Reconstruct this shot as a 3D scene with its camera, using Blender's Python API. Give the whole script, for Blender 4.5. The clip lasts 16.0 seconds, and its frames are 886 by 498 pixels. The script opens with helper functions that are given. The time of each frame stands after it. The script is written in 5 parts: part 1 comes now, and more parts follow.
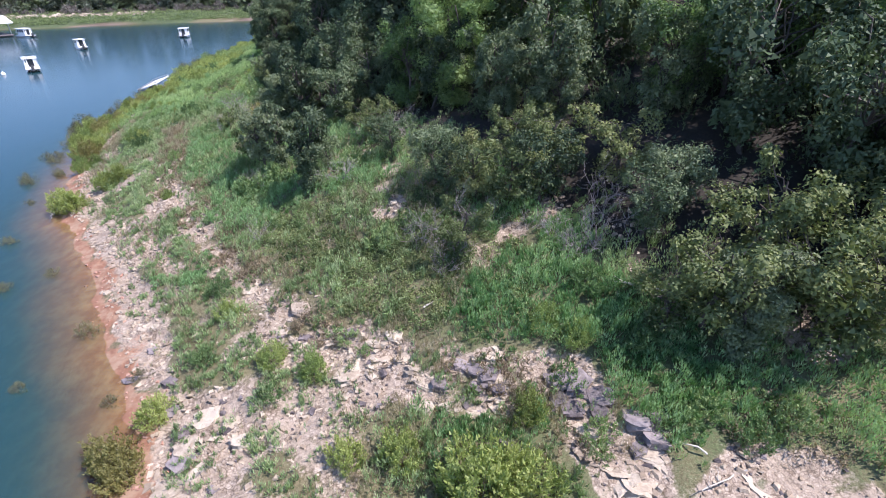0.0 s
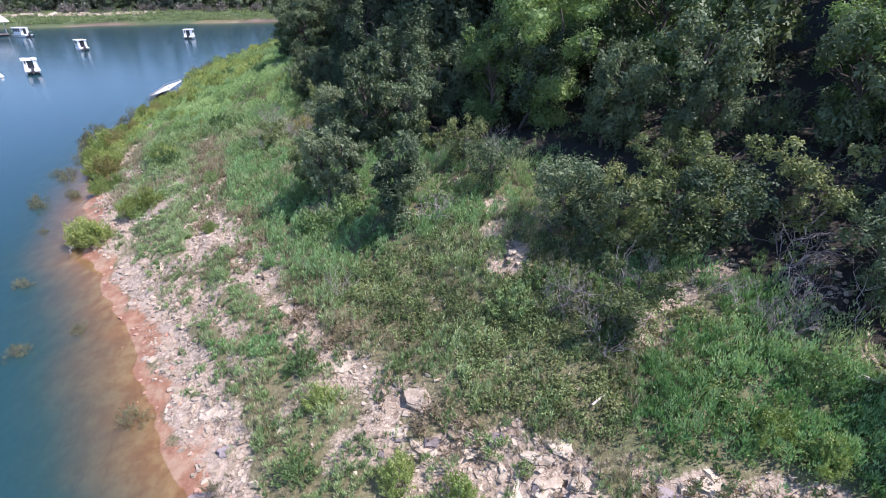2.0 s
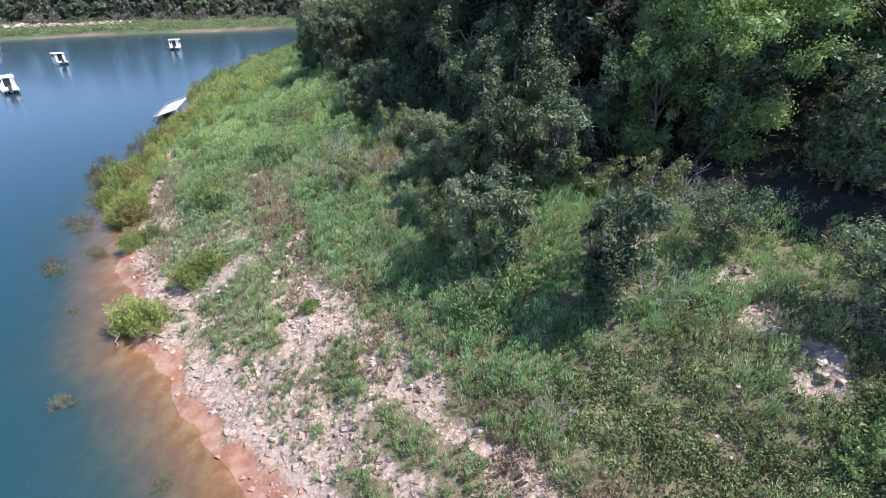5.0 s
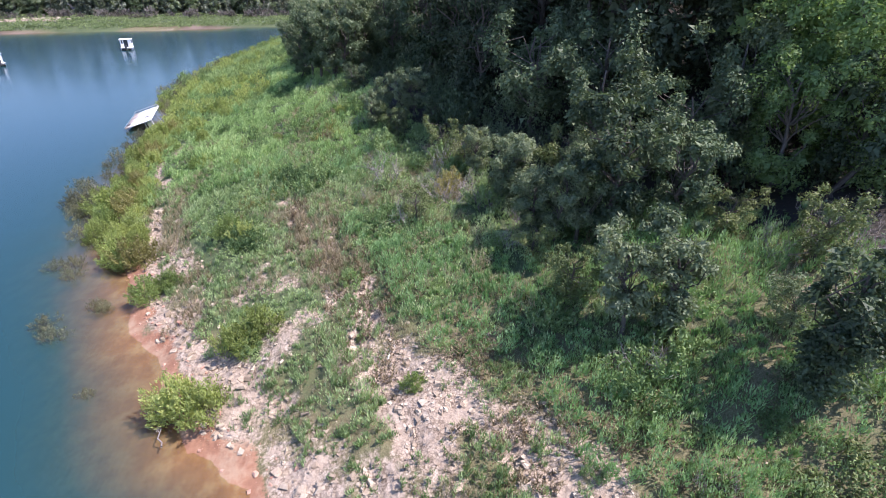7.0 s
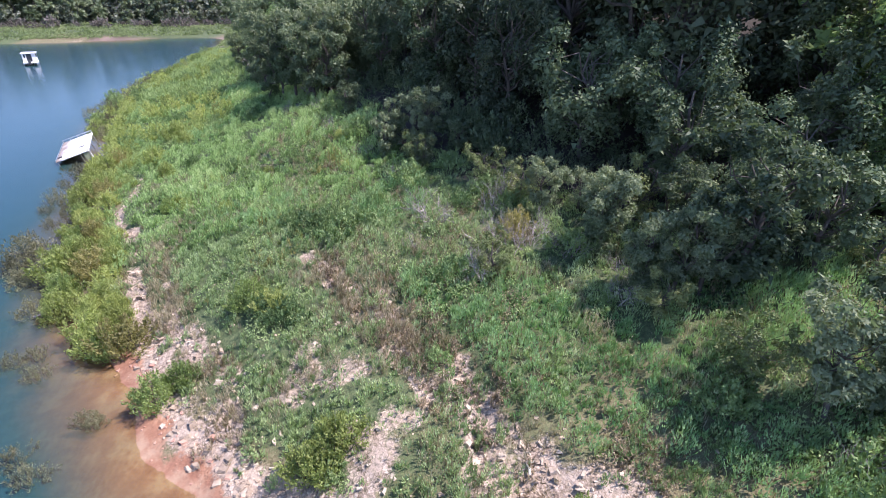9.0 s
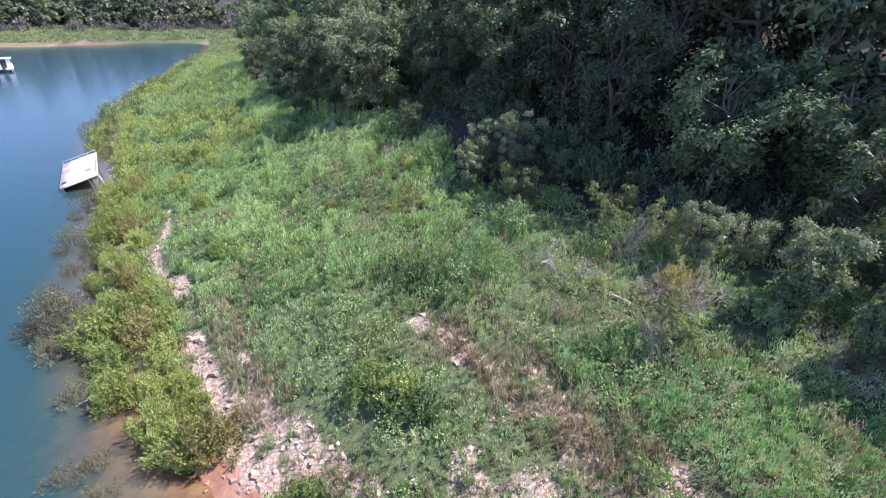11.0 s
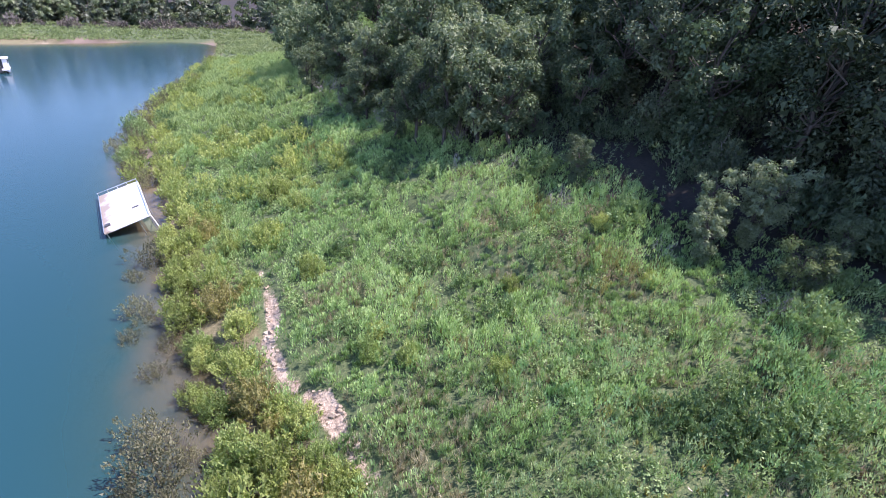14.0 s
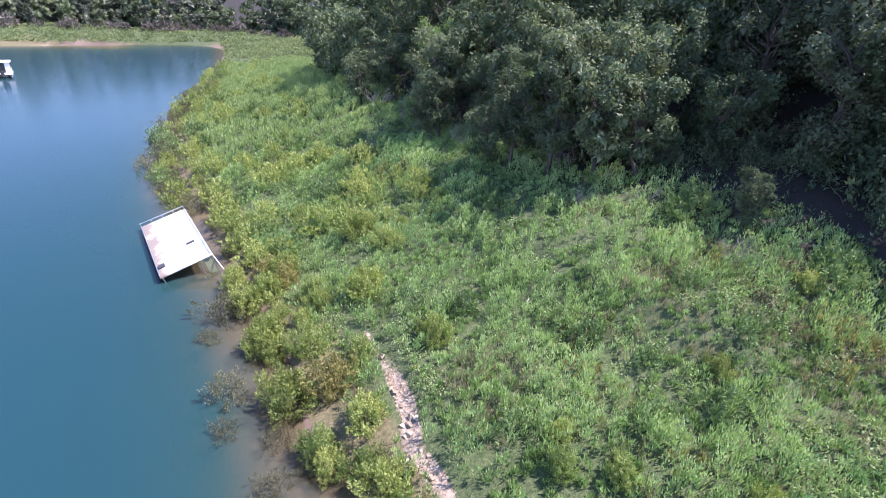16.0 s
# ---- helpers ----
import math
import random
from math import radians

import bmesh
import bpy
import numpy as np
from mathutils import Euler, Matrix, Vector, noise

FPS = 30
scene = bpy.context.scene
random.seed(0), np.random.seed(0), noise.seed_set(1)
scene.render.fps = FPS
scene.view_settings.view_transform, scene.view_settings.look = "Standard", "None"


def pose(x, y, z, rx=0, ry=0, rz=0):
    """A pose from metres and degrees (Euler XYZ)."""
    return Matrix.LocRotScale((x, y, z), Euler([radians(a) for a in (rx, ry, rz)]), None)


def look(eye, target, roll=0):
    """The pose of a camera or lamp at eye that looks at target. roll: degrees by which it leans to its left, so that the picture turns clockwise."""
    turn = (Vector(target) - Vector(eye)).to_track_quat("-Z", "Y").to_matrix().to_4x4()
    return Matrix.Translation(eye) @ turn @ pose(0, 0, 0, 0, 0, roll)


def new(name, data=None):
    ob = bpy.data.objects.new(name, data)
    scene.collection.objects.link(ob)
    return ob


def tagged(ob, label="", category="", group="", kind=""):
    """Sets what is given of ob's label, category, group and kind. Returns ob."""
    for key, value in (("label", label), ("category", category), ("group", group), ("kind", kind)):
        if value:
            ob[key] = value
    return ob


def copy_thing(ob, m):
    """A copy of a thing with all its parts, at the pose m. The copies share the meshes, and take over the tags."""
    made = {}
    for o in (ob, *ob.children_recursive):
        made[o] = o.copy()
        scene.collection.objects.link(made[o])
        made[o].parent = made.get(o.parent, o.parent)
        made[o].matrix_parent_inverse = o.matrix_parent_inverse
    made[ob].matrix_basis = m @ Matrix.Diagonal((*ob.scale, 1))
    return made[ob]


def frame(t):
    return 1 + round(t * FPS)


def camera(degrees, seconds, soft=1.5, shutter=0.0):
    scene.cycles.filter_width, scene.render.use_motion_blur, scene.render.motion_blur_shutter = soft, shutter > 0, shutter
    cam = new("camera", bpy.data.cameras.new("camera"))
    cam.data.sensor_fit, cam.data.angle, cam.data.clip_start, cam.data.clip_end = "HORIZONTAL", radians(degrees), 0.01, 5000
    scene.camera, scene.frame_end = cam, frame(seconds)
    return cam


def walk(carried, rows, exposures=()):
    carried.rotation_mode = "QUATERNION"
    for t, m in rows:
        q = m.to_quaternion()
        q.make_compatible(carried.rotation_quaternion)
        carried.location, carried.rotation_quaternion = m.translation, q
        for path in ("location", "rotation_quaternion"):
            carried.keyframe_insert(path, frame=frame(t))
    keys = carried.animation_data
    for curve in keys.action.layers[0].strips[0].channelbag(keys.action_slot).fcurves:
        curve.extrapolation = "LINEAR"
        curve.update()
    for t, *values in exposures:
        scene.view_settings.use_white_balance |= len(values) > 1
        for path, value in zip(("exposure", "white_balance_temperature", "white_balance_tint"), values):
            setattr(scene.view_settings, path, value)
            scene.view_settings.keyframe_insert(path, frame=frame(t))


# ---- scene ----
cam = camera(84.0, 16.0, soft=0.92)
PATH = [
    (0, (1.128, -1.076, 13.631), (1.199, 0.67, 12.658), -0.5),
    (0.5, (-0.122, 0.268, 13.586), (-0.045, 2.015, 12.615), -0.3),
    (1, (-1.369, 1.562, 13.514), (-1.287, 3.311, 12.547), -0.1),
    (1.5, (-2.653, 2.855, 13.437), (-2.561, 4.605, 12.473), 0.1),
    (2, (-3.874, 4.124, 13.375), (-3.775, 5.875, 12.413), 0.3),
    (2.5, (-5.086, 5.412, 13.321), (-4.983, 7.162, 12.359), 0.2),
    (3, (-6.281, 6.688, 13.275), (-6.174, 8.438, 12.313), 0.2),
    (3.5, (-7.525, 8.0, 13.193), (-7.413, 9.751, 12.233), 0.3),
    (4, (-8.772, 9.225, 13.176), (-8.653, 10.975, 12.214), 0.2),
    (4.2, (-9.27, 9.663, 13.176), (-9.14, 11.414, 12.219), -0.1),
    (6.3, (-14.696, 14.536, 12.967), (-14.399, 16.275, 12.024), 0.7),
    (6.5, (-15.22, 15.051, 12.983), (-14.904, 16.785, 12.038), 0.7),
    (7, (-16.501, 16.368, 13.041), (-16.138, 18.093, 12.096), 0.8),
    (7.5, (-17.722, 17.704, 13.051), (-17.295, 19.417, 12.112), 0.8),
    (8, (-18.871, 19.117, 13.066), (-18.363, 20.811, 12.133), 0.8),
    (8.5, (-19.941, 20.617, 12.985), (-19.373, 22.298, 12.062), 0.9),
    (8.7, (-20.364, 21.22, 12.964), (-19.772, 22.894, 12.044), 1.0),
    (10.8, (-24.787, 27.435, 13.073), (-24.081, 29.078, 12.177), 1.8),
    (11, (-25.221, 28.153, 13.082), (-24.504, 29.791, 12.187), 2.0),
    (11.5, (-26.114, 30.0, 13.141), (-25.386, 31.631, 12.24), 2.2),
    (12, (-26.965, 31.802, 13.118), (-26.23, 33.43, 12.217), 2.4),
    (12.5, (-27.77, 33.553, 13.041), (-27.029, 35.179, 12.143), 2.5),
    (13, (-28.668, 35.311, 12.984), (-27.917, 36.934, 12.089), 2.7),
    (13.5, (-29.637, 37.034, 12.909), (-28.875, 38.655, 12.018), 3.0),
    (14, (-30.549, 38.763, 12.803), (-29.78, 40.383, 11.918), 3.2),
    (14.5, (-31.544, 40.473, 12.73), (-30.763, 42.09, 11.85), 3.4),
    (15, (-32.466, 42.186, 12.687), (-31.677, 43.8, 11.808), 3.5),
    (15.5, (-33.405, 43.884, 12.603), (-32.602, 45.493, 11.728), 3.8),
    (16, (-34.175, 45.466, 12.537), (-33.374, 47.078, 11.664), 3.7),
]
walk(cam, [(t, look(eye, target, roll)) for t, eye, target, roll in PATH],
     [(0, 0.635, 5980, 26), (4, 0.70, 6020, 27), (7, 0.82, 6160, 29), (11, 1.06, 6080, 33), (16, 1.13, 6100, 34)])

# ---------------------------------------------------------------- light
SUN_TO = Vector((0.90, -0.28, 1.48)).normalized()      # towards the sun: over the wooded hill
world = bpy.data.worlds.new("sky")
scene.world = world
world.use_nodes = True
wn = world.node_tree
wn.nodes.clear()
sky = wn.nodes.new("ShaderNodeTexSky")
sky.sky_type, sky.sun_disc = "NISHITA", False
sky.sun_elevation = math.asin(SUN_TO.z)
sky.sun_rotation = math.atan2(SUN_TO.x, SUN_TO.y)
sky.dust_density, sky.ozone_density = 0.0, 4.0
bg = wn.nodes.new("ShaderNodeBackground")
bg.inputs["Strength"].default_value = 0.15
wo = wn.nodes.new("ShaderNodeOutputWorld")
wn.links.new(sky.outputs[0], bg.inputs["Color"])
wn.links.new(bg.outputs[0], wo.inputs["Surface"])
sun = new("sun", bpy.data.lights.new("sun", "SUN"))
sun.data.energy, sun.data.angle, sun.data.color = 4.75, radians(0.53), (1.0, 0.95, 0.86)
sun.matrix_world = look(SUN_TO * 80, (0, 0, 0))


# ---------------------------------------------------------------- materials
def links(mat):
    mat.use_nodes = True
    nt = mat.node_tree
    nt.nodes.clear()

    def node(kind, **settings):
        n = nt.nodes.new(kind)
        for key, value in settings.items():
            if key in n.inputs:
                n.inputs[key].default_value = value
        return n
    return nt, node


def ramp(nt, stops, source=None):
    n = nt.nodes.new("ShaderNodeValToRGB")
    e = n.color_ramp.elements
    while len(e) < len(stops):
        e.new(0.5)
    for el, (p, c) in zip(e, stops):
        el.position, el.color = p, (*c, 1)
    if source is not None:
        nt.links.new(source, n.inputs[0])
    return n


def mixed(nt, fac, a, b, blend="MIX"):
    n = nt.nodes.new("ShaderNodeMix")
    n.data_type, n.blend_type = "RGBA", blend
    for slot, value in ((0, fac), (6, a), (7, b)):
        if isinstance(value, (int, float)):
            n.inputs[slot].default_value = value
        elif isinstance(value, tuple):
            n.inputs[slot].default_value = (*value, 1)
        else:
            nt.links.new(value, n.inputs[slot])
    return n.outputs[2]


def arith(nt, op, a, b=0.0, clamp=False):
    n = nt.nodes.new("ShaderNodeMath")
    n.operation, n.use_clamp = op, clamp
    for slot, value in ((0, a), (1, b)):
        if isinstance(value, (int, float)):
            n.inputs[slot].default_value = value
        else:
            nt.links.new(value, n.inputs[slot])
    return n.outputs[0]


def noisy(nt, scale, detail=4, rough=0.6, coords=None):
    n = nt.nodes.new("ShaderNodeTexNoise")
    n.inputs["Scale"].default_value, n.inputs["Detail"].default_value = scale, detail
    n.inputs["Roughness"].default_value = rough
    if coords is not None:
        nt.links.new(coords, n.inputs["Vector"])
    return n.outputs["Fac"]


def leaf_material(name, dark, mid, light, patch=0.35, through_light=0.36, gloss=0.03):
    """Foliage: colour differs from leaf to leaf, from plant to plant and in patches of some metres."""
    mat = bpy.data.materials.new(name)
    nt, node = links(mat)
    pos = node("ShaderNodeNewGeometry")
    info = node("ShaderNodeObjectInfo")
    big = noisy(nt, patch, 3, 0.6, pos.outputs["Position"])
    f = arith(nt, "MULTIPLY_ADD", pos.outputs["Random Per Island"], 0.26)
    nt.nodes[-1].inputs[2].default_value = -0.10
    f2 = arith(nt, "MULTIPLY_ADD", info.outputs["Random"], 0.44)
    nt.nodes[-1].inputs[2].default_value = -0.22
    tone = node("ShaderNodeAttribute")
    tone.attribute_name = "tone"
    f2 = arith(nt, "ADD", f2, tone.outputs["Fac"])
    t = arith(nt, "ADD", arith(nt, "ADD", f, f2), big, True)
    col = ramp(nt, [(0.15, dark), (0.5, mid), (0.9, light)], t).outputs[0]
    dif = node("ShaderNodeBsdfDiffuse")
    tra = node("ShaderNodeBsdfTranslucent")
    glo = node("ShaderNodeBsdfGlossy", Roughness=0.5)
    nt.links.new(col, dif.inputs["Color"])
    nt.links.new(mixed(nt, 1.0, col, (1.05, 1.15, 0.75), "MULTIPLY"), tra.inputs["Color"])
    m1, m2 = node("ShaderNodeMixShader", Fac=through_light), node("ShaderNodeMixShader", Fac=gloss)
    nt.links.new(dif.outputs[0], m1.inputs[1])
    nt.links.new(tra.outputs[0], m1.inputs[2])
    nt.links.new(m1.outputs[0], m2.inputs[1])
    nt.links.new(glo.outputs[0], m2.inputs[2])
    glo.inputs["Color"].default_value = (0.55, 0.58, 0.55, 1)
    out = node("ShaderNodeOutputMaterial")
    nt.links.new(m2.outputs[0], out.inputs[0])
    return mat


def plain_material(name, a, b, scale, rough=0.8, bump=0.3, metal=0.0, bump_scale=None, span=(0.35, 0.85)):
    mat = bpy.data.materials.new(name)
    nt, node = links(mat)
    pos = node("ShaderNodeNewGeometry")
    info = node("ShaderNodeObjectInfo")
    n1 = noisy(nt, scale, 6, 0.65, pos.outputs["Position"])
    n2 = noisy(nt, scale * 0.17, 3, 0.5, pos.outputs["Position"])
    t = arith(nt, "ADD", arith(nt, "MULTIPLY", n1, 0.75), arith(nt, "MULTIPLY", n2, 0.5))
    t = arith(nt, "ADD", t, arith(nt, "MULTIPLY", arith(nt, "SUBTRACT", info.outputs["Random"], 0.5), 0.25))
    t = arith(nt, "ADD", t, arith(nt, "MULTIPLY", arith(nt, "SUBTRACT", pos.outputs["Random Per Island"], 0.5), 0.3))
    col = ramp(nt, [(span[0], a), (span[1], b)], t).outputs[0]
    bsdf = node("ShaderNodeBsdfPrincipled", Roughness=rough, Metallic=metal)
    nt.links.new(col, bsdf.inputs["Base Color"])
    if bump:
        bm_ = node("ShaderNodeBump", Strength=bump, Distance=0.04)
        nt.links.new(noisy(nt, bump_scale or scale * 2, 5, 0.7, pos.outputs["Position"]), bm_.inputs["Height"])
        nt.links.new(bm_.outputs[0], bsdf.inputs["Normal"])
    out = node("ShaderNodeOutputMaterial")
    nt.links.new(bsdf.outputs[0], out.inputs[0])
    return mat


def ground_material():
    """Soil and litter, pale limestone rubble, red clay at the water and on the lake bed, by the cover that lies there;
    the shade of the woods is painted into their floor.
    """
    mat = bpy.data.materials.new("shore ground")
    nt, node = links(mat)
    pos = node("ShaderNodeNewGeometry").outputs["Position"]

    def cover(name):
        n = node("ShaderNodeAttribute")
        n.attribute_name = name
        return n.outputs["Fac"]
    fine, mid, big = noisy(nt, 9, 6, 0.7, pos), noisy(nt, 1.6, 5, 0.6, pos), noisy(nt, 0.35, 4, 0.6, pos)
    litter = arith(nt, "ADD", arith(nt, "MULTIPLY", fine, 0.45), arith(nt, "MULTIPLY", noisy(nt, 26, 5, 0.75, pos), 0.55))
    vor = node("ShaderNodeTexVoronoi", Scale=5.5)
    nt.links.new(pos, vor.inputs["Vector"])
    vor.distance = "EUCLIDEAN"
    soil = ramp(nt, [(0.38, (0.06, 0.045, 0.025)), (0.5, (0.17, 0.135, 0.075)), (0.62, (0.36, 0.30, 0.19))], litter).outputs[0]
    soil = mixed(nt, arith(nt, "MULTIPLY", mid, 0.55), soil, (0.10, 0.13, 0.04))
    stone = ramp(nt, [(0.25, (0.13, 0.10, 0.075)), (0.45, (0.32, 0.25, 0.18)), (0.7, (0.53, 0.445, 0.345))], fine).outputs[0]
    grey = node("ShaderNodeRGBToBW")
    nt.links.new(vor.outputs["Color"], grey.inputs[0])
    stone = mixed(nt, 0.6, stone, grey.outputs[0], "SOFT_LIGHT")
    cracks = node("ShaderNodeTexVoronoi", Scale=8.0)
    cracks.feature = "DISTANCE_TO_EDGE"
    nt.links.new(mixed(nt, 0.12, pos, node("ShaderNodeTexNoise", Scale=3.0).outputs["Color"], "LINEAR_LIGHT"), cracks.inputs["Vector"])
    split = ramp(nt, [(0.0, (0.25, 0.2, 0.17)), (0.10, (1, 1, 1))], cracks.outputs["Distance"]).outputs[0]
    stone = mixed(nt, 0.75, stone, split, "MULTIPLY")
    stone = mixed(nt, ramp(nt, [(0.45, (0, 0, 0)), (0.68, (1, 1, 1))], mid).outputs[0], stone, (0.43, 0.345, 0.26))
    clay = ramp(nt, [(0.3, (0.22, 0.10, 0.057)), (0.5, (0.295, 0.148, 0.084)), (0.72, (0.38, 0.22, 0.132))], mixed(nt, 0.75, fine, mid)).outputs[0]
    clay = mixed(nt, ramp(nt, [(0.46, (0, 0, 0)), (0.62, (0.6, 0.6, 0.6))], noisy(nt, 0.8, 5, 0.65, pos)).outputs[0], clay, (0.39, 0.28, 0.18))
    # floor of the woods, near black: shade under the trees put into the colour
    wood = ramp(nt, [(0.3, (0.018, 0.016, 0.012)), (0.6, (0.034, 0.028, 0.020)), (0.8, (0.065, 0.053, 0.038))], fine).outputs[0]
    edge = arith(nt, "MULTIPLY", arith(nt, "SUBTRACT", fine, 0.5), 0.9)

    def mask(name):
        return ramp(nt, [(0.38, (0, 0, 0)), (0.62, (1, 1, 1))], arith(nt, "ADD", cover(name), edge)).outputs[0]
    # low greenery, darkened: shade between the weeds is put into this colour too
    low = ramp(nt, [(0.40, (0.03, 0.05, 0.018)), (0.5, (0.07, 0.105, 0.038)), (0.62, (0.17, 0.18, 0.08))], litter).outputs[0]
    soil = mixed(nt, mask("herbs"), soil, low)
    col = mixed(nt, mask("bare"), soil, stone)
    col = mixed(nt, mask("clay"), col, clay)
    col = mixed(nt, mask("silt"), col, mixed(nt, big, (0.15, 0.11, 0.085), (0.25, 0.185, 0.14)))
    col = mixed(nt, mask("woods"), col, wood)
    bsdf = node("ShaderNodeBsdfPrincipled", Roughness=0.92)
    nt.links.new(col, bsdf.inputs["Base Color"])
    bump = node("ShaderNodeBump", Strength=0.8, Distance=0.09)
    hgt = arith(nt, "ADD", arith(nt, "MULTIPLY", fine, 0.8), arith(nt, "MULTIPLY", vor.outputs["Distance"], 0.7))
    nt.links.new(arith(nt, "MULTIPLY_ADD", cover("bare"), 0.6), bump.inputs["Strength"])
    nt.nodes[-1].inputs[2].default_value = 0.2
    nt.links.new(hgt, bump.inputs["Height"])
    nt.links.new(bump.outputs[0], bsdf.inputs["Normal"])
    out = node("ShaderNodeOutputMaterial")
    nt.links.new(bsdf.outputs[0], out.inputs[0])
    return mat


def water_material():
    """Lake water: clear where it is shallow, blue-green where it is deep, with small ripples."""
    mat = bpy.data.materials.new("lake water")
    nt, node = links(mat)
    pos = node("ShaderNodeNewGeometry").outputs["Position"]
    att = node("ShaderNodeAttribute")
    att.attribute_name = "murk"
    clear = node("ShaderNodeBsdfTransparent")
    clear.inputs["Color"].default_value = (0.88, 0.92, 0.79, 1)
    murk = node("ShaderNodeBsdfDiffuse")
    murk_col = ramp(nt, [(0.25, (0.19, 0.145, 0.08)), (0.75, (0.024, 0.074, 0.070)), (1.0, (0.013, 0.056, 0.070))], att.outputs["Fac"]).outputs[0]
    murk_col = mixed(nt, arith(nt, "MULTIPLY", noisy(nt, 0.12, 4, 0.6, pos), 0.5), murk_col, (0.013, 0.058, 0.064))
    nt.links.new(murk_col, murk.inputs["Color"])
    body = node("ShaderNodeMixShader")
    nt.links.new(att.outputs["Fac"], body.inputs[0])
    nt.links.new(clear.outputs[0], body.inputs[1])
    nt.links.new(murk.outputs[0], body.inputs[2])
    gloss = node("ShaderNodeBsdfGlossy", Roughness=0.16)
    fres = node("ShaderNodeFresnel", IOR=1.34)
    bump = node("ShaderNodeBump", Strength=0.12, Distance=0.05)
    wave = arith(nt, "ADD", noisy(nt, 1.3, 3, 0.55, pos), arith(nt, "MULTIPLY", noisy(nt, 5.0, 2, 0.5, pos), 0.35))
    nt.links.new(wave, bump.inputs["Height"])
    nt.links.new(bump.outputs[0], gloss.inputs["Normal"])
    nt.links.new(bump.outputs[0], fres.inputs["Normal"])
    mix = node("ShaderNodeMixShader")
    nt.links.new(fres.outputs[0], mix.inputs[0])
    nt.links.new(body.outputs[0], mix.inputs[1])
    nt.links.new(gloss.outputs[0], mix.inputs[2])
    out = node("ShaderNodeOutputMaterial")
    nt.links.new(mix.outputs[0], out.inputs[0])
    return mat


GROUND = ground_material()
WATER = water_material()
LEAF_OAK = leaf_material("oak leaves", (0.042, 0.066, 0.036), (0.105, 0.150, 0.075), (0.23, 0.28, 0.15), through_light=0.2)
LEAF_BRIGHT = leaf_material("young tree leaves", (0.10, 0.165, 0.06), (0.23, 0.335, 0.125), (0.40, 0.50, 0.21), through_light=0.45)
LEAF_CEDAR = leaf_material("grey-green leaves", (0.05, 0.074, 0.042), (0.13, 0.175, 0.092), (0.28, 0.325, 0.185), through_light=0.32)
LEAF_SHRUB = leaf_material("shore shrub leaves", (0.12, 0.175, 0.055), (0.26, 0.345, 0.11), (0.43, 0.475, 0.17), patch=0.9, through_light=0.42)
LEAF_YELLOW = leaf_material("yellow-green shrub leaves", (0.17, 0.205, 0.06), (0.33, 0.395, 0.12), (0.50, 0.53, 0.19), patch=0.9, through_light=0.42)
LEAF_RUST = leaf_material("rusty shrub leaves", (0.15, 0.14, 0.05), (0.29, 0.27, 0.10), (0.43, 0.38, 0.15), patch=0.9, through_light=0.42)
LEAF_HERB = leaf_material("herb leaves", (0.115, 0.185, 0.07), (0.23, 0.335, 0.125), (0.35, 0.45, 0.19), patch=0.6, through_light=0.38)
LEAF_BUSH = leaf_material("bush leaves", (0.08, 0.14, 0.055), (0.17, 0.26, 0.10), (0.31, 0.40, 0.165), through_light=0.25)
LEAF_DROWNED = leaf_material("drowned shrub leaves", (0.085, 0.085, 0.05), (0.165, 0.16, 0.09), (0.27, 0.265, 0.145), through_light=0.3)
LEAF_WEED = leaf_material("weed leaves", (0.155, 0.235, 0.10), (0.315, 0.425, 0.195), (0.50, 0.58, 0.31), patch=0.28, gloss=0.04)
LEAF_TEAL = leaf_material("blue-green weed leaves", (0.09, 0.19, 0.07), (0.18, 0.34, 0.135), (0.33, 0.485, 0.225), patch=0.4, gloss=0.04)
LEAF_DRY = leaf_material("dry grass", (0.20, 0.16, 0.10), (0.36, 0.31, 0.20), (0.54, 0.48, 0.33), patch=0.5, gloss=0.03)
LEAF_FAR = leaf_material("distant tree leaves", (0.06, 0.08, 0.055), (0.13, 0.155, 0.105), (0.24, 0.26, 0.19), patch=0.08, through_light=0.2)
LEAF_GREY = leaf_material("grey leafless brush", (0.085, 0.075, 0.065), (0.165, 0.145, 0.125), (0.27, 0.24, 0.205), patch=0.2, through_light=0.1)
# darker than the oak leaves: shade of the deep stand put into the colour
LEAF_SHADED = leaf_material("shade-darkened leaves", (0.028, 0.042, 0.026), (0.065, 0.088, 0.048), (0.15, 0.18, 0.10), through_light=0.12)
LEAF_GRASS = leaf_material("far meadow grass", (0.12, 0.165, 0.07), (0.22, 0.29, 0.12), (0.35, 0.40, 0.20), patch=0.1, through_light=0.3)
LEAF_BROWN = leaf_material("withered brown weeds", (0.12, 0.09, 0.06), (0.24, 0.185, 0.12), (0.38, 0.30, 0.19), patch=0.6, through_light=0.25)
LEAF_OLIVE = leaf_material("olive brush leaves", (0.072, 0.10, 0.038), (0.155, 0.195, 0.075), (0.29, 0.31, 0.125), patch=0.6, through_light=0.25)
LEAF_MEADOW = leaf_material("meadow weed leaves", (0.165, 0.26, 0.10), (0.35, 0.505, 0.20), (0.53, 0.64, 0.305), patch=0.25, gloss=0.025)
BARK = plain_material("grey bark", (0.045, 0.037, 0.03), (0.13, 0.11, 0.09), 7)
DEAD = plain_material("dead wood", (0.16, 0.13, 0.125), (0.42, 0.37, 0.34), 6)
DRIFT = plain_material("bleached driftwood", (0.42, 0.37, 0.30), (0.70, 0.65, 0.56), 5)
